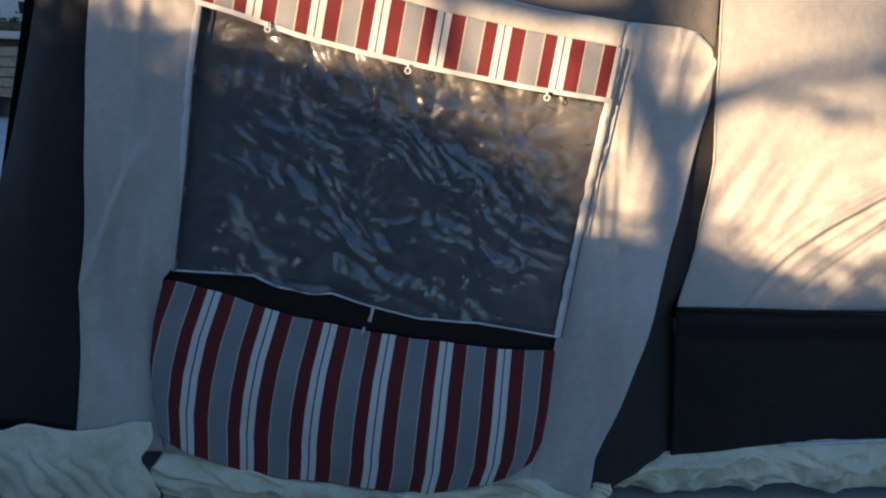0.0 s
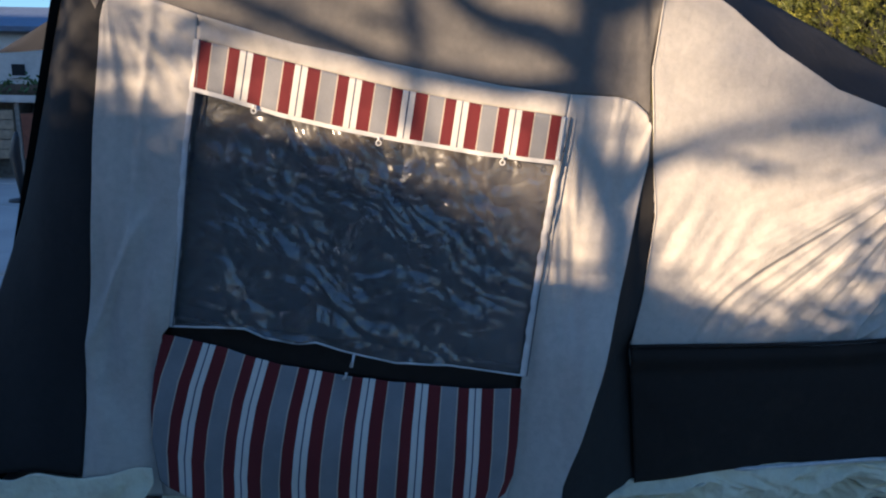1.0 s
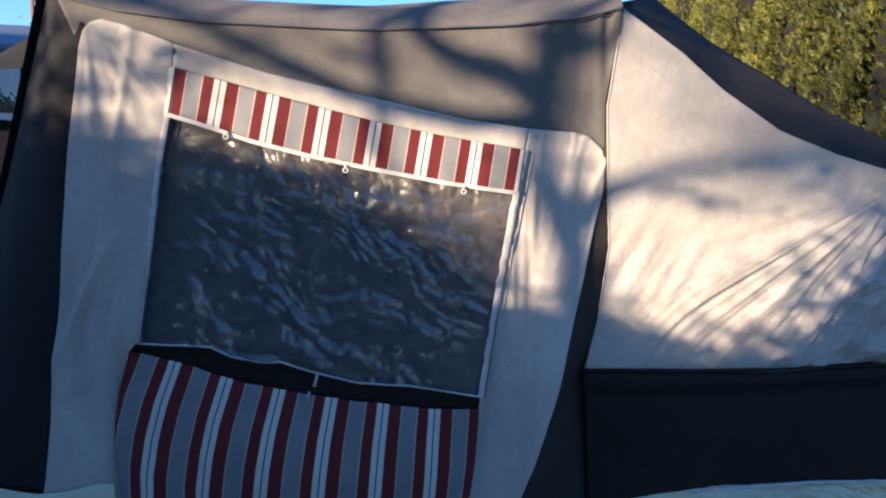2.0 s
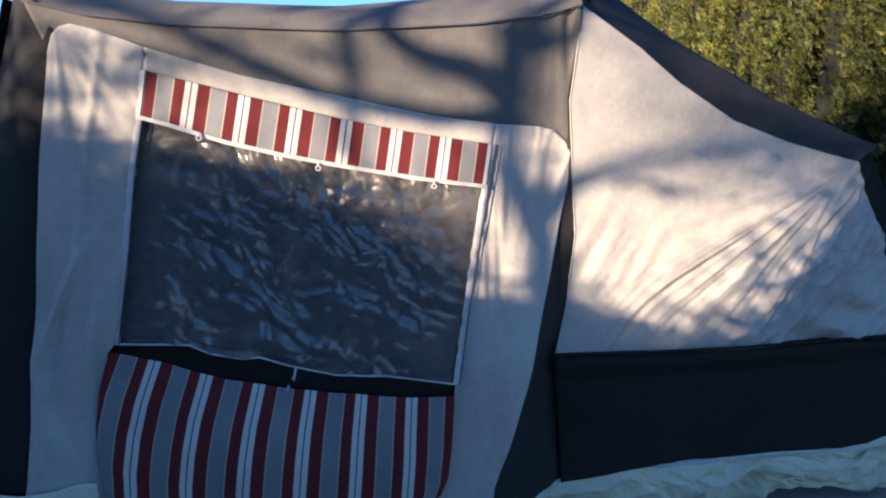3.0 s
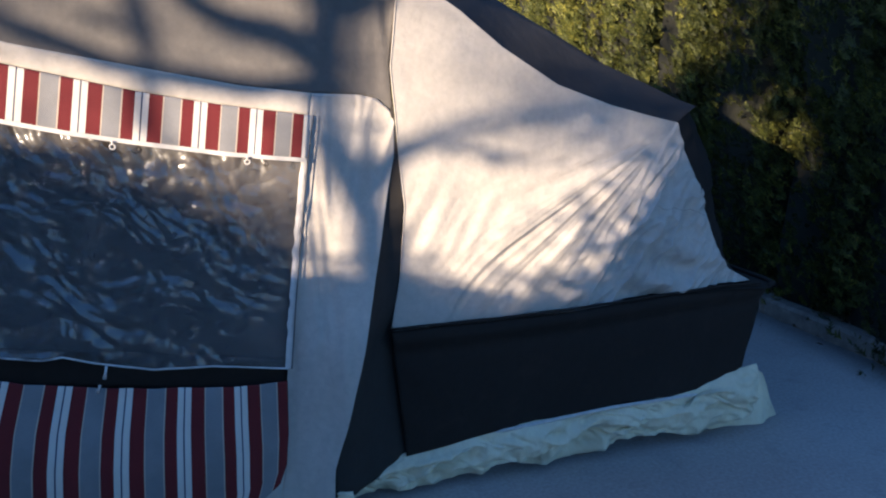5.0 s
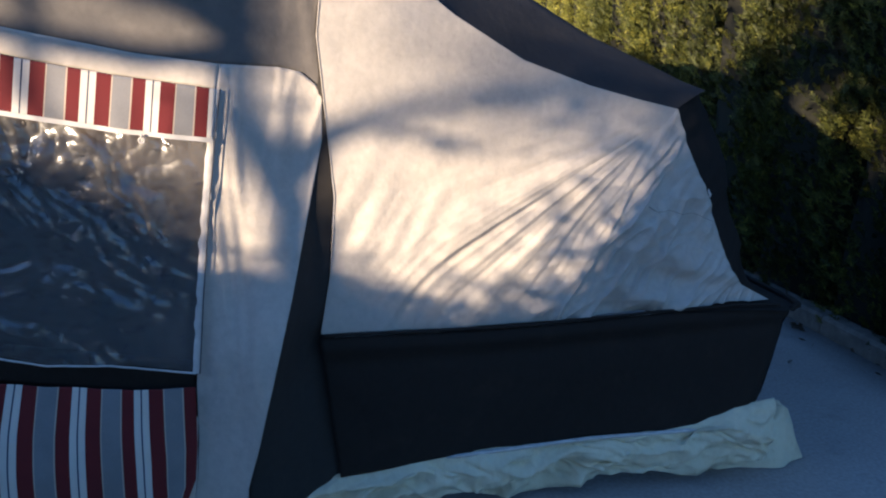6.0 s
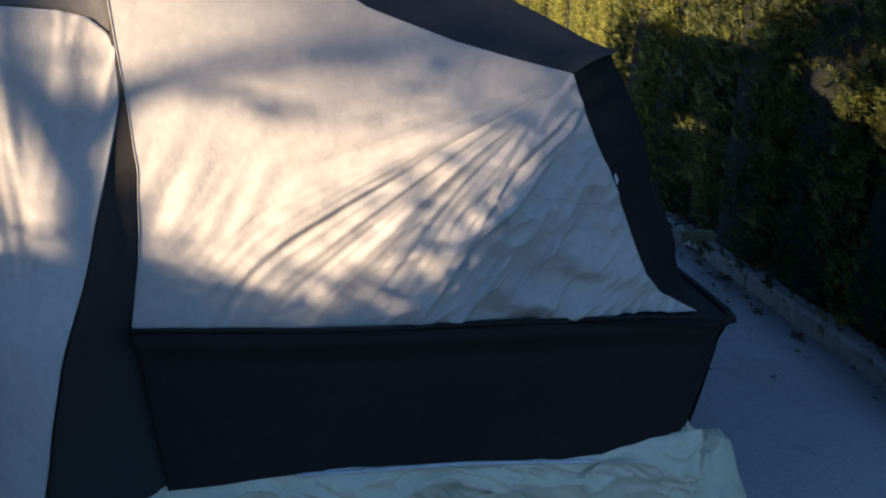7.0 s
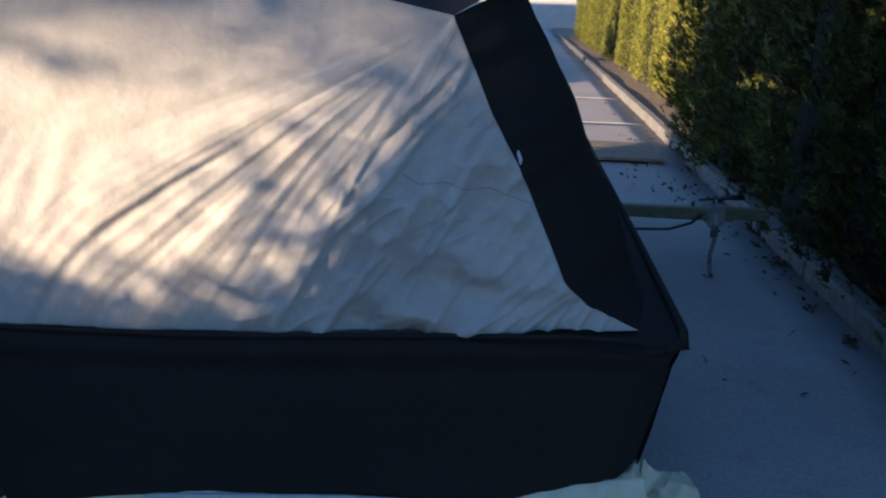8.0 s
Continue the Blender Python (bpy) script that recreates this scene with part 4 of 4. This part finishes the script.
clipped = [crown_mesh("crown", 4.3, 0.66, 0.80, 17000, 0.060, 31 + k, SUNLIT_CYPRESS, 0.06, 0.04, 0.7, (0.97, 1.02)) for k in range(2)]
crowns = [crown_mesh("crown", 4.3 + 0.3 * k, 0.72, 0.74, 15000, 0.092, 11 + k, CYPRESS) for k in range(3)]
rng = random.Random(2)
models = []
HEDGE = "cypress hedge beside the driveway"
spots = [2.1 + 0.88 * k for k in range(36)]
trimmed = []
for k, yy in enumerate(spots):
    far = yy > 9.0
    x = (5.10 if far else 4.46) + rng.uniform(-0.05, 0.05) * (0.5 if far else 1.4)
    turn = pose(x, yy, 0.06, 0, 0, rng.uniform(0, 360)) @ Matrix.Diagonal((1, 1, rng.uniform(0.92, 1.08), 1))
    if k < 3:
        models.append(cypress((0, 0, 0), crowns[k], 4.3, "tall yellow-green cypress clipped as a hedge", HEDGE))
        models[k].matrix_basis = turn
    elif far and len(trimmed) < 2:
        trimmed.append(cypress((0, 0, 0), clipped[len(trimmed)], 4.3, "cypress hedge clipped smooth, sunlight put into its bright yellow-green", HEDGE))
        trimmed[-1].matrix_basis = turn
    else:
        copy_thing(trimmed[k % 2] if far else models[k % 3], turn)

# bare brown twigs in a gap of the hedge
verts, faces = [], []
rng = random.Random(9)
for k in range(60):
    p = Vector((4.32 + rng.uniform(-0.05, 0.2), 5.6 + rng.gauss(0, 0.28), 2.0 + rng.gauss(0, 0.22)))
    d = Vector((-0.5, rng.gauss(0, 0.8), rng.gauss(0, 0.7))).normalized()
    L = rng.uniform(0.1, 0.3)
    v, f = tube_data([p, p + d * L * 0.5 + Vector((0, 0, 0.02)), p + d * L], [0.004, 0.003, 0.001], 4, False)
    faces += [tuple(i + len(verts) for i in q) for q in f]
    verts += v
tagged(part("dry_twigs", mesh_of("dry_twigs", verts, faces, TWIG), None), "bare brown twigs in a gap of the hedge", "twigs", kind="stuff")


# ---- fallen leaves along the kerb ----
def litter(name, spots_, seed, label):
    rng = random.Random(seed)
    verts, faces = [], []
    for cx, cy, spread, count in spots_:
        for _ in range(count):
            x, y_ = cx + rng.gauss(0, spread * 0.7), cy + rng.gauss(0, spread)
            x = min(x, 3.78)
            a, L, w = rng.uniform(0, 6.28), rng.uniform(0.012, 0.036), rng.uniform(0.005, 0.012)
            lift = rng.uniform(0.004, 0.03)
            dx, dy = math.cos(a), math.sin(a)
            base = len(verts)
            verts += [(x - dx * L, y_ - dy * L, 0.008), (x + dy * w, y_ - dx * w, 0.010 + lift), (x + dx * L, y_ + dy * L, 0.012 + lift * 0.5), (x - dy * w, y_ + dx * w, 0.009)]
            faces += [(base, base + 1, base + 2), (base, base + 2, base + 3)]
    return tagged(part(name, mesh_of(name, verts, faces, DEAD, False), None), label, "leaves", kind="stuff")


litter("fallen_leaves", [(3.72, 5.20, 0.07, 26), (3.66, 4.53, 0.04, 10), (3.71, 4.07, 0.03, 10), (3.74, 4.8, 0.14, 8), (3.5, 7.0, 0.22, 26), (3.45, 6.4, 0.2, 10),
                         (3.3, 7.6, 0.3, 20), (3.6, 9.5, 0.5, 14), (3.4, 12.5, 0.9, 14), (3.76, 6.0, 0.5, 30), (3.77, 3.6, 0.4, 12)], 4, "dark dead leaves drifted along the kerb")

# ---- unseen tree and hedges behind the camera, placed to shade the tent ----
def shadow_spot(x, z, back):
    """The point that lies back metres towards the sun from (x, z) on the tent's side wall."""
    return Vector((x, 2.2 if x < 0.6 else 2.25 + 0.085 * min(2.0, x - 0.6), z)) - RAY * back


TREE_LIMBS = [
    ([(0.70, -1.2), (0.68, 0.6), (0.60, 1.05), (0.51, 1.19), (0.42, 1.35), (0.375, 1.48), (0.36, 1.62), (0.362, 1.79), (0.38, 1.93), (0.5, 2.3), (0.8, 3.4)], 0.040, 0.03),
    ([(0.37, 1.74), (0.22, 1.83), (0.10, 1.85), (0.0, 1.89), (-0.3, 2.2), (-0.5, 2.6)], 0.045, 0.02),
    ([(0.38, 1.66), (0.15, 1.645), (-0.09, 1.68), (-0.28, 1.72), (-0.43, 1.79), (-0.7, 1.90), (-1.4, 2.15)], 0.036, 0.02),
    ([(0.48, 1.30), (0.60, 1.40), (0.68, 1.44), (0.91, 1.50), (1.18, 1.55), (1.5, 1.57), (2.0, 1.66), (2.6, 1.9)], 0.036, 0.018),
    ([(-0.22, 2.1), (-0.17, 1.8), (-0.15, 1.62), (-0.13, 1.50)], 0.026, 0.02),
    ([(0.39, 1.90), (0.60, 1.97), (0.72, 2.15)], 0.028, 0.015),
    # limb added to carry the clumps that shade the cypress hedge
    ([(0.55, 2.45), (1.2, 2.5), (1.8, 2.55), (2.4, 2.8)], 0.04, 0.015),
]
TREE_BACK = 7.4
foot = shadow_spot(0.68, 0, TREE_BACK)
tree = thing("broadleaf_tree", (foot.x, foot.y, 0), "broad tree with spreading bare limbs and loose foliage", "tree")
for k, (line, r0, r1) in enumerate(TREE_LIMBS):
    pts = [shadow_spot(x, z, TREE_BACK + (4.5 if k == 3 else 0.0) * ease(abs(x - 0.48) / 0.5) + 0.5 * n3(x, z, k)) for x, z in line]
    radii = [1.15 * r0 + 1.15 * (r1 - r0) * i / (len(pts) - 1) for i in range(len(pts))]
    if k == 0:
        pts[0] = Vector((pts[1].x, pts[1].y, -0.05))
    tube("trunk" if k == 0 else "limb", pts, radii, BARK, tree, sides=8)


def leaf_cloud(name, blobs, seed, size, parent, mat=LEAF, label=""):
    rng = random.Random(seed)
    verts, faces = [], []
    for c, r, count in blobs:
        for _ in range(count):
            d = Vector((rng.gauss(0, 1), rng.gauss(0, 1), rng.gauss(0, 1)))
            p = c + Vector((d.x * r[0], d.y * r[1], d.z * r[2])) * 0.55
            a = Vector((rng.gauss(0, 1), rng.gauss(0, 1), rng.gauss(0, 1))).normalized()
            b = a.orthogonal().normalized()
            L = size * rng.uniform(0.6, 1.3)
            base = len(verts)
            verts += [p - a * L, p + b * L * 0.45, p + a * L, p - b * L * 0.45]
            faces += [(base, base + 1, base + 2), (base, base + 2, base + 3)]
    return part(name, mesh_of(name, verts, faces, mat, False), parent, label)


CLUMPS = [(-0.35, 2.04, 0.2, 0.03, 30),
          (-0.9, 1.98, 0.14, 0.04, 24), (0.82, 1.44, 0.10, 0.025, 26), (-1.45, 1.75, 0.10, 0.16, 90), (-1.0, 1.66, 0.05, 0.10, 30), (-1.08, 1.88, 0.10, 0.05, 40),
          (1.0, 2.9, 0.9, 0.4, 500), (-0.8, 3.0, 0.9, 0.4, 500), (-1.22, 1.72, 0.06, 0.10, 60), (-1.0, 1.80, 0.04, 0.06, 30)]
blobs = [(shadow_spot(x, z, TREE_BACK), (rx, 0.35, rz), n) for x, z, rx, rz, n in CLUMPS]
SOFT = [ (-0.55, 1.76, 0.3, 0.04, 40),
        (-1.12, 1.78, 0.05, 0.12, 40), (0.75, 1.95, 0.06, 0.10, 40), (-0.2, 1.85, 0.25, 0.04, 40)]
HIGH = [(1.44, 1.46, 0.30, 0.11, 110), (1.74, 1.48, 0.18, 0.09, 55), (1.05, 1.64, 0.16, 0.05, 16), (1.42, 1.68, 0.22, 0.13, 150), (1.68, 1.60, 0.20, 0.09, 120), (1.92, 1.36, 0.08, 0.10, 26)]
blobs += [(shadow_spot(x, z, TREE_BACK + 3.5), (rx, 0.4, rz), n) for x, z, rx, rz, n in SOFT]
leaf_cloud("crown", blobs, 3, 0.045, tree)
leaf_cloud("crown", [(shadow_spot(x, z, TREE_BACK + 8.0), (rx, 0.4, rz), 5 * n) for x, z, rx, rz, n in HIGH], 5, 0.020, tree)
# unseen leaf clumps added above the tent to shade the cypress hedge
HEDGE_SHADE = [(-1.45 + 0.3 * k, 2.36 + 0.05 * n3(k, 2.5), 0.22, 0.13, 90) for k in range(10)] + [(1.66, 2.45, 0.28, 0.30, 400), (1.75, 2.95, 0.30, 0.40, 420), (2.02, 2.15, 0.20, 0.16, 260), (1.98, 1.92, 0.24, 0.10, 220), (2.25, 2.35, 0.34, 0.32, 420), (2.45, 2.6, 0.40, 0.4, 520), (2.15, 3.1, 0.5, 0.45, 480), (2.7, 3.0, 0.5, 0.6, 420)]
leaf_cloud("crown", [(shadow_spot(x, z, TREE_BACK + 1.5), (rx, 0.5, rz), n) for x, z, rx, rz, n in HEDGE_SHADE], 6, 0.085, tree)

# unseen rows that block the sun: a lower uneven-topped hedge, a taller one
def hedge_row(name, label, tops, back, step, count, spread, leaf=0.045):
    xs_, zs_ = [q[0] for q in tops], [q[1] for q in tops]
    mid = shadow_spot(0.5 * (xs_[0] + xs_[-1]), 0, back)
    row_ = thing(name, (mid.x, mid.y, 0), label, "hedge")
    blobs_ = []
    x_ = xs_[0]
    while x_ < xs_[-1]:
        c = shadow_spot(x_, float(np.interp(x_, xs_, zs_)) + 0.05 * n3(x_ * 5, back), back)
        for k_ in range(max(1, int(c.z / (1.6 * spread)))):
            blobs_.append((Vector((c.x, c.y, c.z - 0.55 * spread - 1.6 * spread * k_)), (spread, 0.35, spread), count))
        x_ += step
    leaf_cloud("foliage", blobs_, 8, leaf, row_)
    # solid slab added inside the row so that no sun leaks through
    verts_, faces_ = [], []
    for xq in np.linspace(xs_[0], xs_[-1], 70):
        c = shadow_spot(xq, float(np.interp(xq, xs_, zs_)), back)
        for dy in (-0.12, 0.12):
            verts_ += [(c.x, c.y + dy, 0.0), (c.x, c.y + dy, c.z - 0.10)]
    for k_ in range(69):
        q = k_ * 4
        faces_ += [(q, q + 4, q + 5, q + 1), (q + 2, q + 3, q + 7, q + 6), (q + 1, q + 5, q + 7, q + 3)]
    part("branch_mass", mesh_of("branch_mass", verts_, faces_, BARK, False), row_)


# tops follow the wanted shade line; the tall left end shades the cypresses
LOW_TOPS = [(-5.0, 0.5), (-4.85, 3.3), (-4.0, 3.5), (-2.6, 3.1), (-2.05, 2.9), (-1.8, 1.55), (-1.3, 1.60), (-1.0, 1.50), (-0.6, 1.44), (-0.2, 1.38), (0.1, 1.14), (0.28, 0.95), (0.42, 0.96), (0.48, 1.06), (0.56, 1.03), (0.63, 0.88), (0.78, 0.82), (0.97, 0.80), (1.2, 0.78), (1.40, 0.77), (1.50, 0.82), (1.68, 0.90), (1.76, 1.01), (1.82, 1.12), (1.90, 1.20), (1.97, 1.36), (2.1, 1.42), (2.65, 1.42)]
hedge_row("yard_hedge", "unseen leafy hedge, its uneven top shaped to shade the tent", LOW_TOPS, 6.5, 0.13, 170, 0.10, 0.030)
# added out of view to put the near end of the cypress hedge in shade
hedge_row("tall_hedge", "unseen tall leaf row added to keep the sun off the near cypresses", [(2.32, 2.4), (2.50, 3.6), (3.0, 4.4), (9.0, 4.8)], 11.0, 0.30, 70, 0.28)
# added out of view; heights set by where house and ground should be shaded
hedge_row("far_tree_row", "unseen leaf row added to shade the house, yard and far driveway", [(-95.0, 13.0), (-44.0, 11.0), (-36.0, 8.4), (-28.8, 6.7), (-18.6, 4.7), (-14.2, 3.75), (-13.6, 2.2), (-10.0, 1.4), (-8.0, 1.1)], 12.0, 0.5, 45, 0.42)

# ---- the yard beyond the awning ----
house = thing("house", (-18, 26, 0), "white rendered house with a blue-grey roof", "house")
box("wall", (-26, 26, 0), (-12.9, 33, 4.0), WHITE, house, "white rendered wall", 0.02)
for x0, z0, x1, z1 in ((-14.85, 2.35, -14.4, 2.75), (-13.62, 2.45, -13.30, 3.35), (-16.6, 1.2, -15.6, 2.6)):
    w = box("window", (x0, 25.93, z0), (x1, 26.02, z1), GLASS, house, "dark window", 0.01)
    box("sill", (x0 - 0.08, 25.88, z0 - 0.08), (x1 + 0.08, 25.96, z0), WHITE, w, "", 0.01)
v = [(-27, 25.5, 4.0), (-12.4, 25.5, 4.0), (-12.8, 29.5, 5.1), (-26.6, 29.5, 5.1), (-12.4, 33.5, 4.0), (-27, 33.5, 4.0)]
rf = part("roof", mesh_of("roof", v, [(0, 1, 2, 3), (3, 2, 4, 5)], SLATE, False), house, "blue-grey tiled roof")
rf.modifiers.new("thickness", "SOLIDIFY").thickness = 0.18

garden_wall = thing("garden_wall", (1.0, 44, 0), "low white rendered wall at the end of the driveway", "wall")
box("wall", (-4.0, 43.8, 0.0), (6.5, 44.1, 2.1), WHITE, garden_wall, "", 0.02)
box("coping", (-4.05, 43.75, 2.1), (6.55, 44.15, 2.18), KERB, garden_wall, "grey stone coping", 0.015)

far_hedge = thing("boundary_hedge", (-12, 20, 0), "dark clipped boundary hedge", "hedge")
leaf_cloud("foliage", [(Vector((x, 20 + 0.2 * n3(x, 1), z)), (0.45, 0.5, 0.3), 70) for x in np.arange(-17, -8, 0.45) for z in (0.3, 0.8, 1.3, 1.8)], 12, 0.09, far_hedge)
verts = [(x, yy, z) for yy in (19.75, 20.25) for z in (0.0, 1.95) for x in (-17.2, -8.0)]
part("branch_mass", mesh_of("branch_mass", verts, [(0, 1, 3, 2), (4, 6, 7, 5), (2, 3, 7, 6), (0, 2, 6, 4), (1, 5, 7, 3)], BARK, False), far_hedge)

far_tree = thing("garden_tree", (-17.0, 40, 0), "pale-leaved tree behind the house", "tree")
tube("trunk", [(-17, 40, 0), (-17, 40, 4), (-16.9, 40, 6)], [0.2, 0.15, 0.05], BARK, far_tree)
leaf_cloud("crown", [(Vector((-17 + 1.6 * n3(k, 1.5), 40, 6.2 + 1.1 * n3(2.5, k * 1.3))), (1.2, 1.2, 0.8), 160) for k in range(7)], 14, 0.12, far_tree)

counter = thing("outdoor_counter", (-8.3, 14.2, 0), "outdoor masonry counter with a pale slab top and brown doors", "counter")
box("countertop", (-10.6, 13.9, 1.50), (-7.3, 14.6, 1.64), WHITE, counter, "pale concrete slab", 0.02)
for x in (-10.5, -9.05, -8.16, -7.55):
    box("pier", (x, 14.0, 0.0), (x + 0.10, 14.55, 1.50), KERB, counter, "", 0.01)
box("back_panel", (-10.4, 14.45, 0.0), (-7.45, 14.54, 1.50), KERB, counter, "grey back wall", 0.005)
box("door", (-8.05, 14.0, 0.40), (-7.56, 14.05, 1.30), BRICK, counter, "dark red-brown door", 0.008)
tube("tap", [(-7.66, 14.1, 1.64), (-7.66, 14.1, 1.80), (-7.60, 14.05, 1.84), (-7.52, 14.0, 1.80)], 0.018, STEEL, counter, "chrome tap")
crate = thing("wooden_crate", (-8.6, 14.1, 0), "tan wooden crate under the counter", "crate")
for k in range(5):
    box("slat", (-9.03, 13.97, 0.42 + 0.19 * k), (-8.17, 14.0, 0.59 + 0.19 * k), WOOD, crate, "", 0.004)
for x in (-9.0, -8.25):
    box("upright", (x, 14.0, 0.0), (x + 0.06, 14.3, 1.36), WOOD, crate, "", 0.004)
prop = thing("parasol", (-6.47, 11.0, 0), "closed black parasol leaning on its foot", "parasol")
tube("cover", [(-6.47, 11, 0.10), (-6.475, 11, 0.3), (-6.52, 11, 0.72), (-6.47, 11, 1.0), (-6.46, 11, 1.08)], [0.035, 0.06, 0.085, 0.05, 0.02], BLACK, prop, sides=10)
tube("stand", [(-6.47, 11, 0.0), (-6.47, 11, 0.04), (-6.47, 11, 0.06), (-6.47, 11, 0.14)], [0.2, 0.19, 0.04, 0.03], BLACK, prop, sides=14)

shade_cloth = thing("shade_canopy", (-8, 12, 0), "black fabric canopy on poles over a neighbouring pitch", "canopy")
v = []
for j in range(7):
    for i in range(17):
        q, r = i / 16, j / 6
        x = -7.62 + 2.4 * q
        hi, lo = 2.55 + 0.604 * (x + 7.13), 2.32 + 0.11 * (x + 7.16) - 0.03 * math.sin(math.pi * q)
        v.append((x, 12 + 0.5 * r + 0.04 * n3(x * 3, r * 2, 4), lo + (max(hi, lo + 0.02) - lo) * r))
part("canopy", mesh_of("canopy", v, grid_faces(17, 7), MATT), shade_cloth)
for x, yy, zz in ((-7.60, 12.0, 2.28), (-5.24, 12.0, 2.53), (-5.24, 12.5, 3.68)):
    tube("pole", [(x, yy, 0), (x, yy, zz)], 0.02, STEEL, shade_cloth)

mast = thing("lattice_mast", (-8.85, 18.0, 0), "rusty red lattice mast", "mast")
for x in (-9.15, -8.58):
    box("leg", (x - 0.03, 17.97, 0), (x + 0.03, 18.03, 6.0), RUST, mast, "", 0.004)
for k in range(10):
    z = 0.3 + 0.57 * k
    a_, b_ = (-9.15, -8.58) if k % 2 else (-8.58, -9.15)
    tube("brace", [(a_, 18, z), (b_, 18, z + 0.57)], 0.022, RUST, mast, sides=6)
